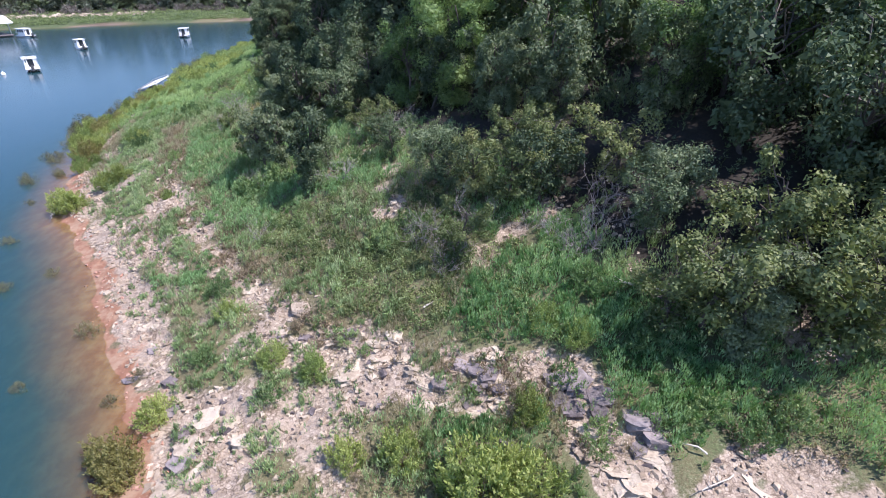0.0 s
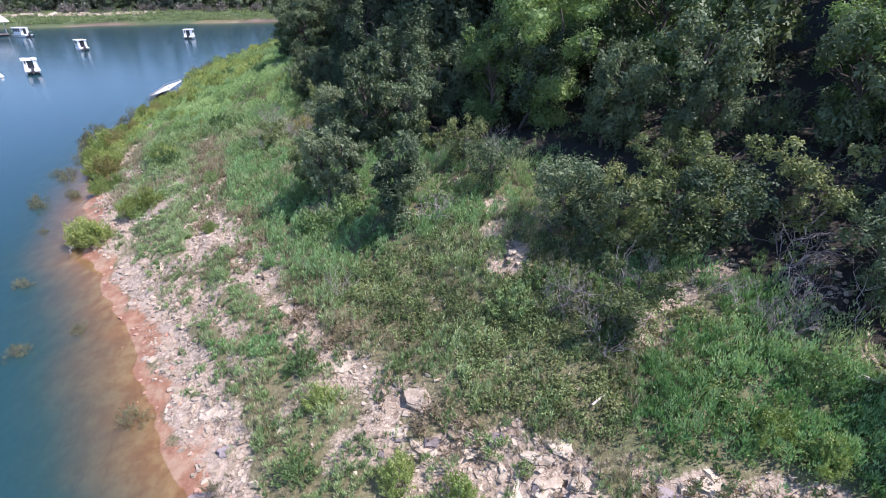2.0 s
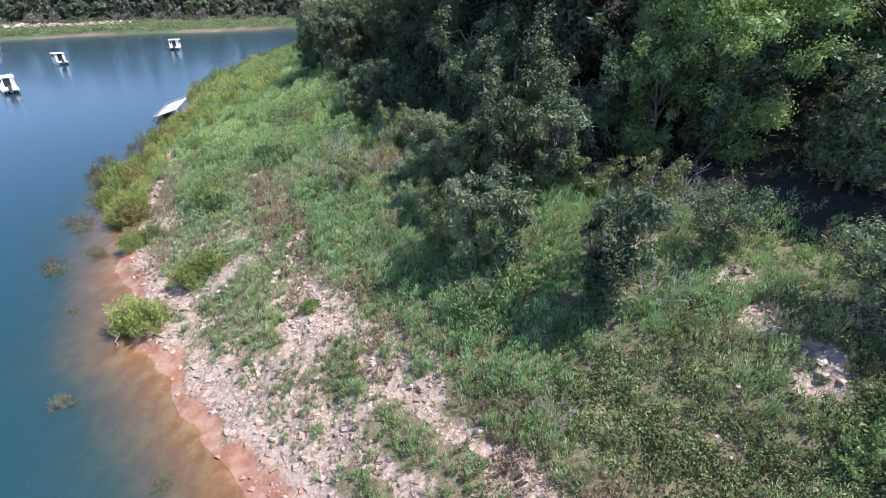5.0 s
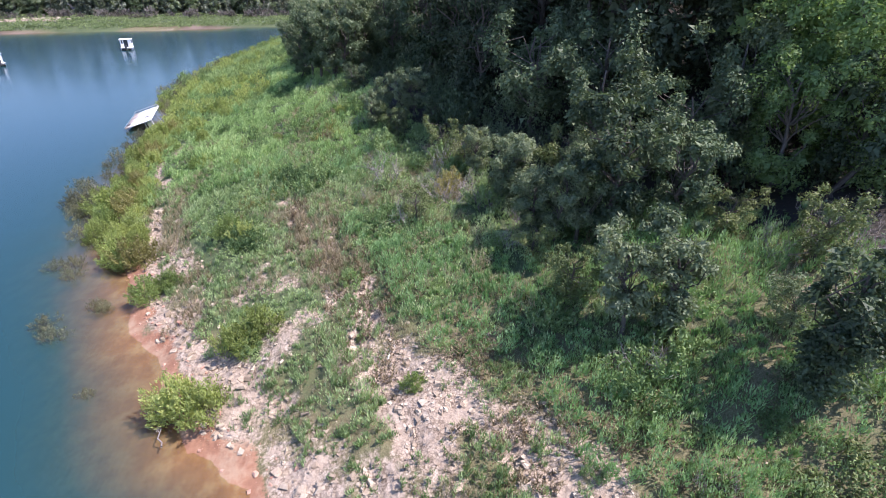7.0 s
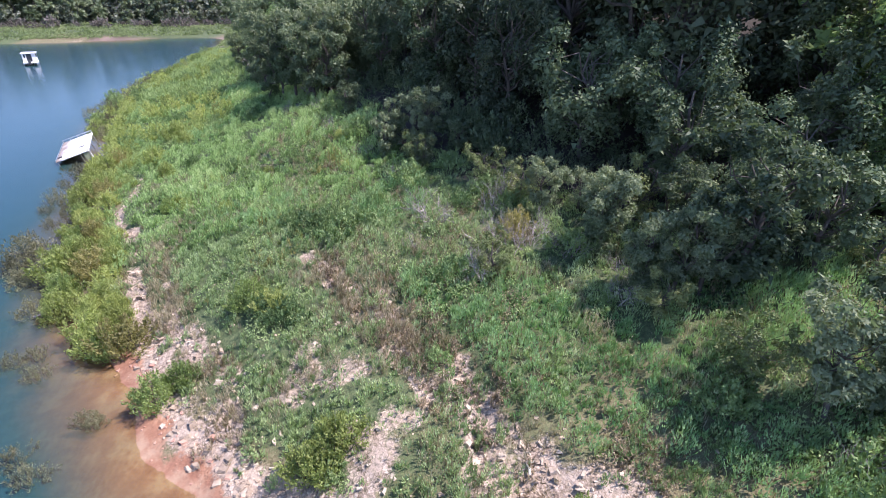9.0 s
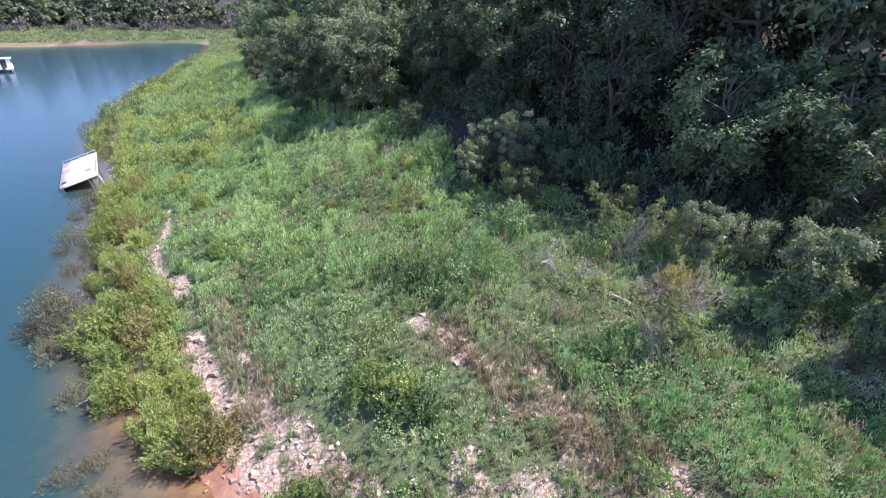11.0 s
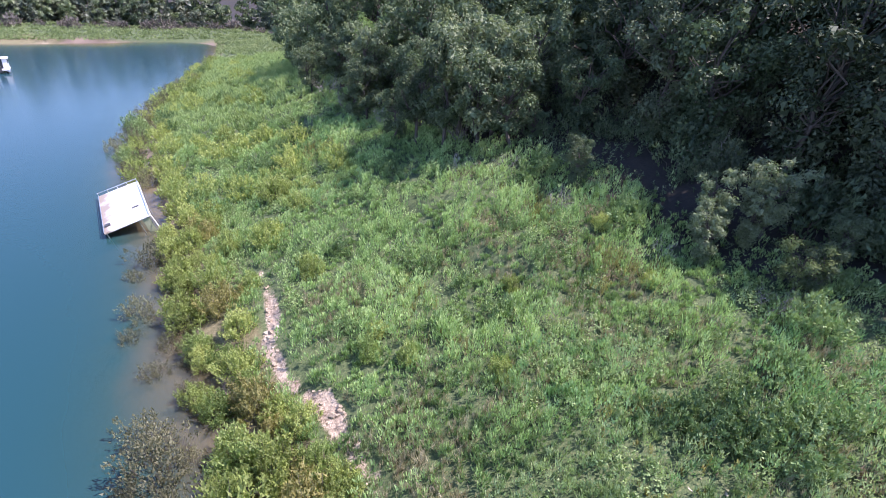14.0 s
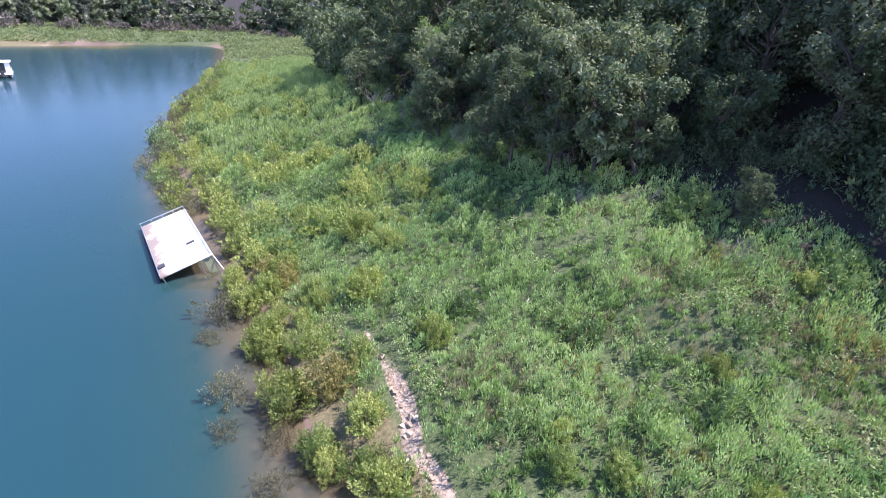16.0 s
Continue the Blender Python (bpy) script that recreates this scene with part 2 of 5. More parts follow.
LIME = plain_material("pale limestone", (0.30, 0.235, 0.165), (0.56, 0.47, 0.35), 5.0, 0.9, 1.0, bump_scale=9, span=(0.43, 0.78))
GREYROCK = plain_material("weathered grey limestone", (0.085, 0.07, 0.068), (0.31, 0.265, 0.25), 4.0, 0.9, 1.0, bump_scale=7, span=(0.42, 0.82))
REDROCK = plain_material("clay-stained stone", (0.30, 0.15, 0.10), (0.56, 0.36, 0.26), 3.0, 0.9, 0.7)
WHITE = plain_material("white painted metal", (0.72, 0.72, 0.70), (0.86, 0.86, 0.84), 0.9, 0.45, 0.05)
STAINED = plain_material("stained white roof sheet", (0.70, 0.66, 0.60), (0.84, 0.83, 0.80), 0.7, 0.55, 0.08)


def roof_stains(mat):
    """Brown water stains on the low side of the wreck's roof."""
    nt = mat.node_tree
    bsdf = next(n for n in nt.nodes if n.type == "BSDF_PRINCIPLED")
    tc = nt.nodes.new("ShaderNodeTexCoord").outputs["Object"]
    sep = nt.nodes.new("ShaderNodeSeparateXYZ")
    nt.links.new(tc, sep.inputs[0])
    side = arith(nt, "MULTIPLY_ADD", sep.outputs["X"], -0.55)
    nt.nodes[-1].inputs[2].default_value = 0.05
    f = arith(nt, "ADD", side, arith(nt, "MULTIPLY", arith(nt, "SUBTRACT", noisy(nt, 0.9, 5, 0.6, tc), 0.5), 1.7))
    fac = ramp(nt, [(0.15, (0, 0, 0)), (0.6, (0.85, 0.85, 0.85))], f).outputs[0]
    clean = bsdf.inputs["Base Color"].links[0].from_socket
    nt.links.new(mixed(nt, fac, clean, (0.21, 0.145, 0.09)), bsdf.inputs["Base Color"])


roof_stains(STAINED)
HULL = plain_material("dark hull", (0.02, 0.022, 0.025), (0.07, 0.07, 0.07), 3, 0.5, 0.1)
ALU = plain_material("aluminium", (0.5, 0.5, 0.5), (0.72, 0.72, 0.72), 4, 0.35, 0.05, 0.9)
GLASS = plain_material("dark window glass", (0.015, 0.02, 0.025), (0.03, 0.035, 0.04), 2, 0.06, 0.0)
PANEL = plain_material("faded green panel", (0.15, 0.18, 0.10), (0.30, 0.32, 0.2), 3, 0.7, 0.1)


# ---------------------------------------------------------------- tools
def mesh_np(name, verts, faces, materials, smooth=False, slots=None):
    """A mesh from arrays; every face has as many corners as faces has columns."""
    me = bpy.data.meshes.new(name)
    n, k = faces.shape
    me.vertices.add(len(verts))
    me.vertices.foreach_set("co", np.ascontiguousarray(verts, dtype=np.float32).ravel())
    me.loops.add(n * k)
    me.loops.foreach_set("vertex_index", np.ascontiguousarray(faces, dtype=np.int32).ravel())
    me.polygons.add(n)
    me.polygons.foreach_set("loop_start", np.arange(0, n * k, k, dtype=np.int32))
    me.polygons.foreach_set("use_smooth", np.full(n, smooth))
    for m in materials:
        me.materials.append(m)
    if slots is not None:
        me.polygons.foreach_set("material_index", slots.astype(np.int32))
    me.update(calc_edges=True)
    return me


def joined(pieces):
    """One pair of arrays from many (verts, faces)."""
    vs, fs, n = [], [], 0
    for v, f in pieces:
        vs.append(v)
        fs.append(f + n)
        n += len(v)
    return np.concatenate(vs), np.concatenate(fs)


def part(name, bm, material, parent, label=""):
    me = bpy.data.meshes.new(name)
    bm.to_mesh(me)
    bm.free()
    me.materials.append(material)
    ob = new(name, me)
    ob.parent = parent
    return tagged(ob, label)


def part_np(name, pieces, material, parent, smooth=False):
    v, f = joined(pieces)
    ob = new(name, mesh_np(name, v, f, [material], smooth))
    ob.parent = parent
    return ob


def lattice(ix, iy, seed):
    h = (ix.astype(np.int64) * 374761393 + iy.astype(np.int64) * 668265263 + seed * 1442695041) & 0x7FFFFFFF
    h = ((h ^ (h >> 13)) * 1274126177) & 0x7FFFFFFF
    return ((h ^ (h >> 16)) & 0xFFFF) / 65535.0


def field(x, y, scale, seed=0, octaves=3):
    """Smooth random field from 0 to 1; scale: metres of the largest forms."""
    x, y = np.asarray(x, float) / scale, np.asarray(y, float) / scale
    total, weight, amp = 0.0, 0.0, 1.0
    for o in range(octaves):
        ix, iy = np.floor(x), np.floor(y)
        u, v = x - ix, y - iy
        u, v = u * u * (3 - 2 * u), v * v * (3 - 2 * v)
        a, b = lattice(ix, iy, seed + o), lattice(ix + 1, iy, seed + o)
        c, d = lattice(ix, iy + 1, seed + o), lattice(ix + 1, iy + 1, seed + o)
        total = total + amp * ((a * (1 - u) + b * u) * (1 - v) + (c * (1 - u) + d * u) * v)
        weight, amp, x, y = weight + amp, amp * 0.5, x * 2.03 + 7.1, y * 2.03 + 3.7
    return total / weight


def smooth_step(a, b, x):
    t = np.clip((np.asarray(x, float) - a) / (b - a), 0, 1)
    return t * t * (3 - 2 * t)


# ---------------------------------------------------------------- lie of the land
SHORE = [(60, -300), (34, -90), (12, -26), (2, -6), (-6.5, 5), (-9.4, 11.5), (-13, 16.6), (-15.9, 20.9), (-18.7, 24.7),
         (-22.2, 29), (-25, 34.2), (-27.9, 40.6), (-30.4, 46.5), (-31.6, 54), (-33, 65), (-34.4, 74), (-36.4, 86),
         (-36.6, 104), (-33.2, 126), (-30.4, 150), (-27.5, 185), (-28.5, 207), (-38, 206), (-54, 194), (-80, 189),
         (-104, 178), (-150, 158), (-260, 120), (-700, 60)]
NEAR = ([-90, -14, -6, -2.5, 0, 1, 4.5, 8, 13, 18, 26, 40, 70, 130, 400],
        [-9, -3.6, -1.7, -0.6, 0, 0.36, 1.5, 2.4, 3.7, 4.9, 7.4, 12.8, 23, 38, 60])
FAR = ([-90, -14, -6, -1, 0, 0.5, 3, 45, 60, 130, 400], [-9, -3.6, -1.7, -0.25, 0, 0.6, 1.0, 3.6, 5, 14, 44])
# stony bands of the bank: x, y and half width along each
BANDS = [
    [(-20.7, 44.0, 0.0), (-19.4, 41.0, 0.3), (-18.2, 38.0, 0.55), (-17.6, 36.0, 0.7), (-17.0, 34.2, 0.8), (-16.2, 31.3, 0.65), (-15.2, 29.0, 0.5), (-13.2, 26.0, 0.38), (-11.4, 23.4, 0.38),
     (-10.0, 21.5, 0.38), (-8.5, 19.4, 0.45), (-7.2, 18.0, 0.5), (-6.2, 16.4, 0.75), (-4.7, 14.9, 0.95), (-3.0, 13.8, 1.0), (-1.5, 12.6, 1.0), (0.0, 12.1, 1.0), (1.7, 11.6, 0.95), (2.9, 11.0, 0.9)],
    [(-7.3, 11.2, 0.9), (-5.0, 10.3, 0.8), (-3.0, 10.6, 0.7), (-1.5, 10.8, 0.7), (0.0, 11.3, 0.8), (1.5, 11.0, 0.9)],
    [(2.9, 11.0, 0.7), (5.6, 10.3, 0.8), (5.9, 9.2, 0.95), (6.6, 8.2, 0.95), (6.9, 7.0, 1.0)],
    [(8.5, 6.6, 0.9), (10.5, 7.3, 0.9), (11.6, 6.4, 1.1)],
    [(-16.0, 29.6, 0.3), (-15.3, 27.6, 0.65), (-14.9, 25.6, 0.7), (-14.6, 23.6, 0.55), (-13.0, 21.6, 0.45), (-11.0, 19.9, 0.3)],
    [(-26.1, 44.6, 0.22), (-25.4, 41.0, 0.4), (-24.6, 39.4, 0.5), (-23.6, 37.4, 0.5)],
    [(-29.7, 60.8, 0.0), (-29.4, 57.5, 0.0), (-29.9, 55.0, 0.08), (-29.6, 53.2, 0.02), (-28.45, 50.8, 0.13), (-28.0, 48.6, 0.2), (-27.8, 46.4, 0.27),
     (-27.3, 43.9, 0.38), (-26.6, 41.4, 0.42), (-25.9, 39.0, 0.5), (-24.6, 36.6, 0.65), (-23.6, 35.0, 0.75)],
]
FIRST_Y = [7, 9, 10.5, 12, 13, 15, 16.7, 18, 20, 22, 25, 29, 33, 36]
FIRST_D = [3.6, 3.6, 3.0, 1.9, 1.5, 1.9, 2.4, 2.5, 2.2, 2.2, 2.7, 2.4, 2.1, 1.5]
TRAIL_Y = [p[1] for p in BANDS[0][::-1]]
TRAIL_X = [p[0] for p in BANDS[0][::-1]]

# pale openings in the brush
SPOTS = [(-0.7, 22.1, 0.8), (-0.5, 20.3, 1.0), (-0.6, 23.8, 0.7), (-2.5, 26.4, 0.8), (3.6, 16.3, 0.9), (6.8, 18.6, 1.0), (9.3, 14.4, 0.7), (9.0, 16.2, 0.9), (4.9, 17.6, 0.8), (13.8, 10.9, 1.2)]


def inland(x, y):
    """Metres from the waterline; minus: out in the lake."""
    x, y = np.asarray(x, float), np.asarray(y, float)
    best, wet = np.full(x.shape, 1e9), np.zeros(x.shape, bool)
    ring = SHORE + [(-700, -300)]
    for i, ((ax, ay), (bx, by)) in enumerate(zip(ring, ring[1:] + ring[:1])):
        ex, ey = bx - ax, by - ay
        if i < len(SHORE) - 1:
            t = np.clip(((x - ax) * ex + (y - ay) * ey) / (ex * ex + ey * ey), 0, 1)
            best = np.minimum(best, np.hypot(x - ax - t * ex, y - ay - t * ey))
        if ay != by:
            wet ^= ((ay > y) != (by > y)) & (x < (bx - ax) * (y - ay) / (by - ay) + ax)
    d = np.where(wet, -best, best)
    return d + (field(x, y, 3.2, 5) - 0.5) * 1.3 * smooth_step(230, 120, y) + (field(x, y, 14, 6) - 0.5) * 1.2 * smooth_step(40, 110, y)


# strips and tufts of dense tall weeds on the stony bank
STRIPS = [(-17.7, 31.5, 0.9), (-17.3, 29.6, 0.8), (-16.8, 28.2, 0.65), (-16.2, 26.9, 0.55), (-18.2, 30.4, 0.7), (-13.3, 25.2, 0.6), (-12.7, 23.8, 0.6), (-9.6, 20.1, 0.4), (-9.1, 19.3, 0.35), (-7.9, 18.1, 0.4), (-7.2, 17.0, 0.45),
          (-8.0, 17.6, 0.55), (-8.4, 16.3, 0.8), (-8.0, 14.6, 0.9), (-6.7, 15.6, 0.6), (-3.5, 13.1, 0.55), (-4.7, 11.3, 0.5), (-20.6, 32.6, 0.8), (0.3, 9.0, 0.9), (1.0, 9.8, 0.6)]


def strip_cover(x, y):
    best = np.zeros(np.shape(x))
    for sx, sy, r in STRIPS:
        best = np.maximum(best, smooth_step(r * 1.35, r * 0.6, np.hypot(x - sx, y - sy)))
    return best


def band_cover(x, y, grow=0.0):
    """From 0 to 1: on a stony band, with ragged edges."""
    x, y = np.asarray(x, float), np.asarray(y, float)
    best = np.full(x.shape, 9.0)
    for line in BANDS:
        for (ax, ay, aw), (bx, by, bw) in zip(line, line[1:]):
            ex, ey = bx - ax, by - ay
            t = np.clip(((x - ax) * ex + (y - ay) * ey) / (ex * ex + ey * ey), 0, 1)
            best = np.minimum(best, np.hypot(x - ax - t * ex, y - ay - t * ey) - (aw + (bw - aw) * t))
    return smooth_step(0.35, -0.15, best - grow + (field(x, y, 1.2, 24, 3) - 0.5) * np.interp(y, [32, 38], [1.3, 0.85]))


def bare_cover(x, y, d):
    """How bare and stony the bank is, from 0 to 1."""
    reach = np.interp(y, FIRST_Y, FIRST_D)
    first = smooth_step(0.2, 0.7, d) * smooth_step(reach + 0.7, reach - 0.3, d + (field(x, y, 1.6, 25, 2) - 0.5) * 1.4) * smooth_step(40, 34, y)
    first = first * (0.55 + 0.45 * smooth_step(0.34, 0.5, field(x, y, 1.5, 26, 2)))
    band = band_cover(x, y) * (0.5 + 0.5 * smooth_step(0.30, 0.46, field(x, y, 1.0, 27, 2)))
    patch = np.zeros(np.shape(x))
    for sx, sy, r in SPOTS:
        patch = np.maximum(patch, smooth_step(r * 1.25, r * 0.5, np.hypot(x - sx, y - sy)) * 0.95)
    low = smooth_step(18, 12, y) * smooth_step(0.3, 1.2, d) * smooth_step(8, 5, d) * 0.30
    bare = np.maximum.reduce([first, band, patch, low]) * (1 - 0.95 * strip_cover(x, y))
    return np.clip(bare + (field(x, y, 1.1, 31) - 0.5) * 0.9 * (bare > 0.02), 0, 1)


def height(x, y, d=None):
    d = inland(x, y) if d is None else d
    f = smooth_step(95, 165, y)
    g = np.where(d > 0, 0.36 + 0.64 * smooth_step(5, 19, y), 1)
    z = np.interp(d, *NEAR) * g * (1 - f) + np.interp(d, *FAR) * f
    # a steeper rise below the woods, in two places
    z = z + 0.65 * smooth_step(8.5, 12, d) * smooth_step(18, 21, y) * (1 - smooth_step(28, 34, y) * smooth_step(54, 50, y)) * smooth_step(110, 90, y)
    land = smooth_step(0.3, 3, d)
    z = z + land * ((field(x, y, 6, 41) - 0.5) * 0.5 + (field(x, y, 1.3, 42) - 0.5) * 0.16)
    z = z + (field(x, y, 0.9, 44, 2) - 0.5) * 0.16 * smooth_step(-2.5, -0.5, d) * smooth_step(3, 1, d)
    # broken ledges of rock
    ledge = field(x, y, 2.2, 43, 2) * 3
    step = (np.floor(ledge) + smooth_step(0.75, 1.0, ledge - np.floor(ledge)) - ledge) * 0.36
    return z + step * bare_cover(x, y, d) * smooth_step(0.5, 1.5, d)


def axis(fine_from, fine_to, step, low, high, growth=1.12):
    """Grid lines, close together in the near part and wider and wider outside it."""
    mid = list(np.arange(fine_from, fine_to, step))
    for way, end in ((-1, low), (1, high)):
        v, s = (mid[0] if way < 0 else mid[-1]), step
        while (v > low) if way < 0 else (v < high):
            s *= growth
            v += way * s
            mid.insert(0, v) if way < 0 else mid.append(v)
    return np.array(mid)


def sheet(gx, gy, keep=None):
    X, Y = np.meshgrid(gx, gy)
    n, m = X.shape
    i = np.arange(n * m).reshape(n, m)
    q = np.stack([i[:-1, :-1], i[:-1, 1:], i[1:, 1:], i[1:, :-1]], -1).reshape(-1, 4)
    return X.ravel(), Y.ravel(), q


def attribute(me, name, values):
    me.attributes.new(name, "FLOAT", "POINT").data.foreach_set("value", np.ascontiguousarray(values, dtype=np.float32))


# ---------------------------------------------------------------- ground and water
gx, gy, gq = sheet(axis(-38, 14, 0.31, -1500, 1500, 1.15), axis(4, 66, 0.31, -1200, 2200, 1.14))
gd = inland(gx, gy)
gz = height(gx, gy, gd)
ground_mesh = mesh_np("ground", np.stack([gx, gy, gz], -1), gq, [GROUND], True)
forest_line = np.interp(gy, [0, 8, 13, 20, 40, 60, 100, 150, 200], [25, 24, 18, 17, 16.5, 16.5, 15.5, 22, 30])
worn = smooth_step(2.2, 3.2, gd) * smooth_step(8, 6, gd) * smooth_step(44, 34, gy) * smooth_step(0.40, 0.58, field(gx, gy, 1.3, 88, 2)) * 0.62
attribute(ground_mesh, "bare", np.maximum(np.maximum(bare_cover(gx, gy, gd), worn), smooth_step(120, 150, gy) * smooth_step(-30, -42, gx) * smooth_step(-0.5, 0, gd) * smooth_step(1.3, 0.7, gd) * (0.2 + 0.8 * smooth_step(0.4, 0.55, field(gx, gy, 9, 66, 2)))))
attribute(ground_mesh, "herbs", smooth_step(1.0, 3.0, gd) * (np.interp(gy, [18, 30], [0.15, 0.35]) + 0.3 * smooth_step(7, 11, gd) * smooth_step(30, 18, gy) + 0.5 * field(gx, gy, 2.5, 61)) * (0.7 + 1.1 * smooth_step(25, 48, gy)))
attribute(ground_mesh, "clay", smooth_step(-9, -5, gd) * smooth_step(1.35, 0.1, gd + (field(gx, gy, 1.2, 63) - 0.5) * 2.0) * smooth_step(50, 41, gy))
attribute(ground_mesh, "silt", np.maximum(smooth_step(43, 52, gy), smooth_step(-4, -7, gd)) * smooth_step(np.interp(gy, [110, 140], [0.6, -0.2]), np.interp(gy, [110, 140], [-0.3, -0.9]), gd))
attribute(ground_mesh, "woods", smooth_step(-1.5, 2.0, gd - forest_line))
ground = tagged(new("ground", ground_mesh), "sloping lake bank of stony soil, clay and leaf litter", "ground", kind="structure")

wx, wy, wq = sheet(axis(-46, 4, 0.5, -1500, 200), axis(0, 90, 0.5, -1200, 700))
wd = inland(wx, wy)
wet = (wd < 1.6)[wq].any(1)
water_mesh = mesh_np("water", np.stack([wx, wy, np.zeros_like(wx)], -1), wq[wet], [WATER], True)
depth = np.clip(-height(wx, wy, wd), 0, 50)
attribute(water_mesh, "murk", 1 - np.exp(-depth * np.interp(wy, [36, 50], [1.9, 1.8])))
water = tagged(new("water", water_mesh), "calm blue-green lake water, clear and brown in the shallows", "water", kind="structure")


# ---------------------------------------------------------------- plants
def unit(v):
    return v / np.maximum(np.linalg.norm(v, axis=-1, keepdims=True), 1e-9)


def blades(at, way, length, width, rng, facing=None, jitter=0.35):
    """Pointed leaves, one three-cornered blade each; facing: where their upper sides look."""
    n = len(at)
    way = unit(way)
    side = unit(np.cross(way, rng.normal(size=(n, 3)) if facing is None else facing + rng.normal(size=(n, 3)) * jitter))
    length, width = np.broadcast_to(length, (n,))[:, None], np.broadcast_to(width, (n,))[:, None]
    v = np.stack([at - side * width / 2, at + side * width / 2, at + way * length], 1)
    return v.reshape(-1, 3), np.arange(3 * n).reshape(n, 3)


def tube(points, radii, sides=5):
    """A tapered round branch along points."""
    p, r = np.asarray(points, float), np.asarray(radii, float)
    t = unit(np.gradient(p, axis=0))
    ref = np.where(np.abs(t[:, 2:3]) > 0.9, [[1.0, 0, 0]], [[0, 0, 1.0]])
    a = unit(np.cross(t, ref))
    b = np.cross(t, a)
    ang = np.arange(sides) * 2 * np.pi / sides
    v = p[:, None] + r[:, None, None] * (np.cos(ang)[None, :, None] * a[:, None] + np.sin(ang)[None, :, None] * b[:, None])
    i = np.arange(len(p) * sides).reshape(len(p), sides)
    j = np.roll(i, -1, 1)
    q = np.stack([i[:-1], j[:-1], j[1:], i[1:]], -1).reshape(-1, 4)
    return v.reshape(-1, 3), q


def crooked(start, end, rng, wobble=0.12, steps=5):
    start, end = np.asarray(start, float), np.asarray(end, float)
    t = np.linspace(0, 1, steps)[:, None]
    p = start + (end - start) * t
    p[1:-1] += rng.normal(size=(steps - 2, 3)) * wobble * np.linalg.norm(end - start)
    return p


def make_tree(name, leaf, seed, tall, wide, clumps, per_clump, leaf_size, low=0.25, lean=0.0, droop=0.3, twigs=2, limbs=True):
    """A tree at the origin: trunk with limbs, crown of leafy clumps with gaps between them."""
    rng = np.random.default_rng(seed)
    root = new(name)
    top = np.array([lean * tall, lean * tall * 0.4, tall * 0.82])
    stem = crooked((0, 0, -0.4), top, rng, 0.028, 7)
    wood = [tube(stem, np.linspace(0.0045 * tall + 0.11, 0.006 * tall, 7), 6)]
    leaves = []
    for c in range(clumps):
        u = rng.uniform(low, 1.0)
        a = c * 2.4 + rng.uniform(-0.6, 0.6)
        reach = wide * math.sin(math.pi * min(1.0, 0.30 + 0.70 * (1 - u) ** 0.7)) ** 0.8 * rng.uniform(0.45, 1.08)
        reach = max(reach, 0.12 * wide)
        base = stem[min(6, int(1 + u * 4.2))]
        centre = np.array([top[0] * u + math.cos(a) * reach, top[1] * u + math.sin(a) * reach, tall * (u * 0.98)])
        if limbs and (twigs or c % 3 == 0):
            wood.append(tube(crooked(base, centre, rng, 0.10, 4), np.linspace(0.0065 * tall, 0.002 * tall, 4), 4 if twigs else 3))
        size = wide * rng.uniform(0.16, 0.36)
        stretch = rng.uniform(0.6, 1.45, 3)
        lobes = unit(rng.normal(size=(5, 3)) + [0, 0, 0.3])
        # fine leaves on the outside of the clump, larger shaded ones within
        for n, share, grow in ((int(per_clump * (size / (0.27 * wide)) ** 1.7), 1.0, 1.0), (max(8, per_clump // 8), 0.62, 2.2)):
            way = unit(rng.normal(size=(n, 3)) + [0, 0, 0.35])
            r = size * share * rng.uniform(0.55, 1.0, n)[:, None] ** 0.5 * (0.6 + 0.65 * np.clip(way @ lobes.T, 0, 1).max(1)[:, None] ** 4)
            at = centre + way * r * stretch * [1.0, 1.0, 0.8] + rng.normal(size=(n, 3)) * size * 0.2
            out = unit(way * 0.35 + np.cross(way, rng.normal(size=(n, 3))) + [0, 0, -droop])
            leaves.append(blades(at, out, leaf_size * grow * rng.uniform(0.7, 1.3, n), leaf_size * grow * rng.uniform(0.6, 0.95, n), rng, facing=way, jitter=0.6))
        for k in range(twigs):
            way1 = unit(rng.normal(size=3) + [0, 0, 0.2])
            wood.append(tube(crooked(centre, centre + way1 * size * 0.9, rng, 0.1, 3), [0.0025 * tall, 0.002 * tall, 0.0012 * tall], 3))
    part_np("trunk", wood, BARK, root)
    part_np("crown", leaves, leaf, root)
    return root


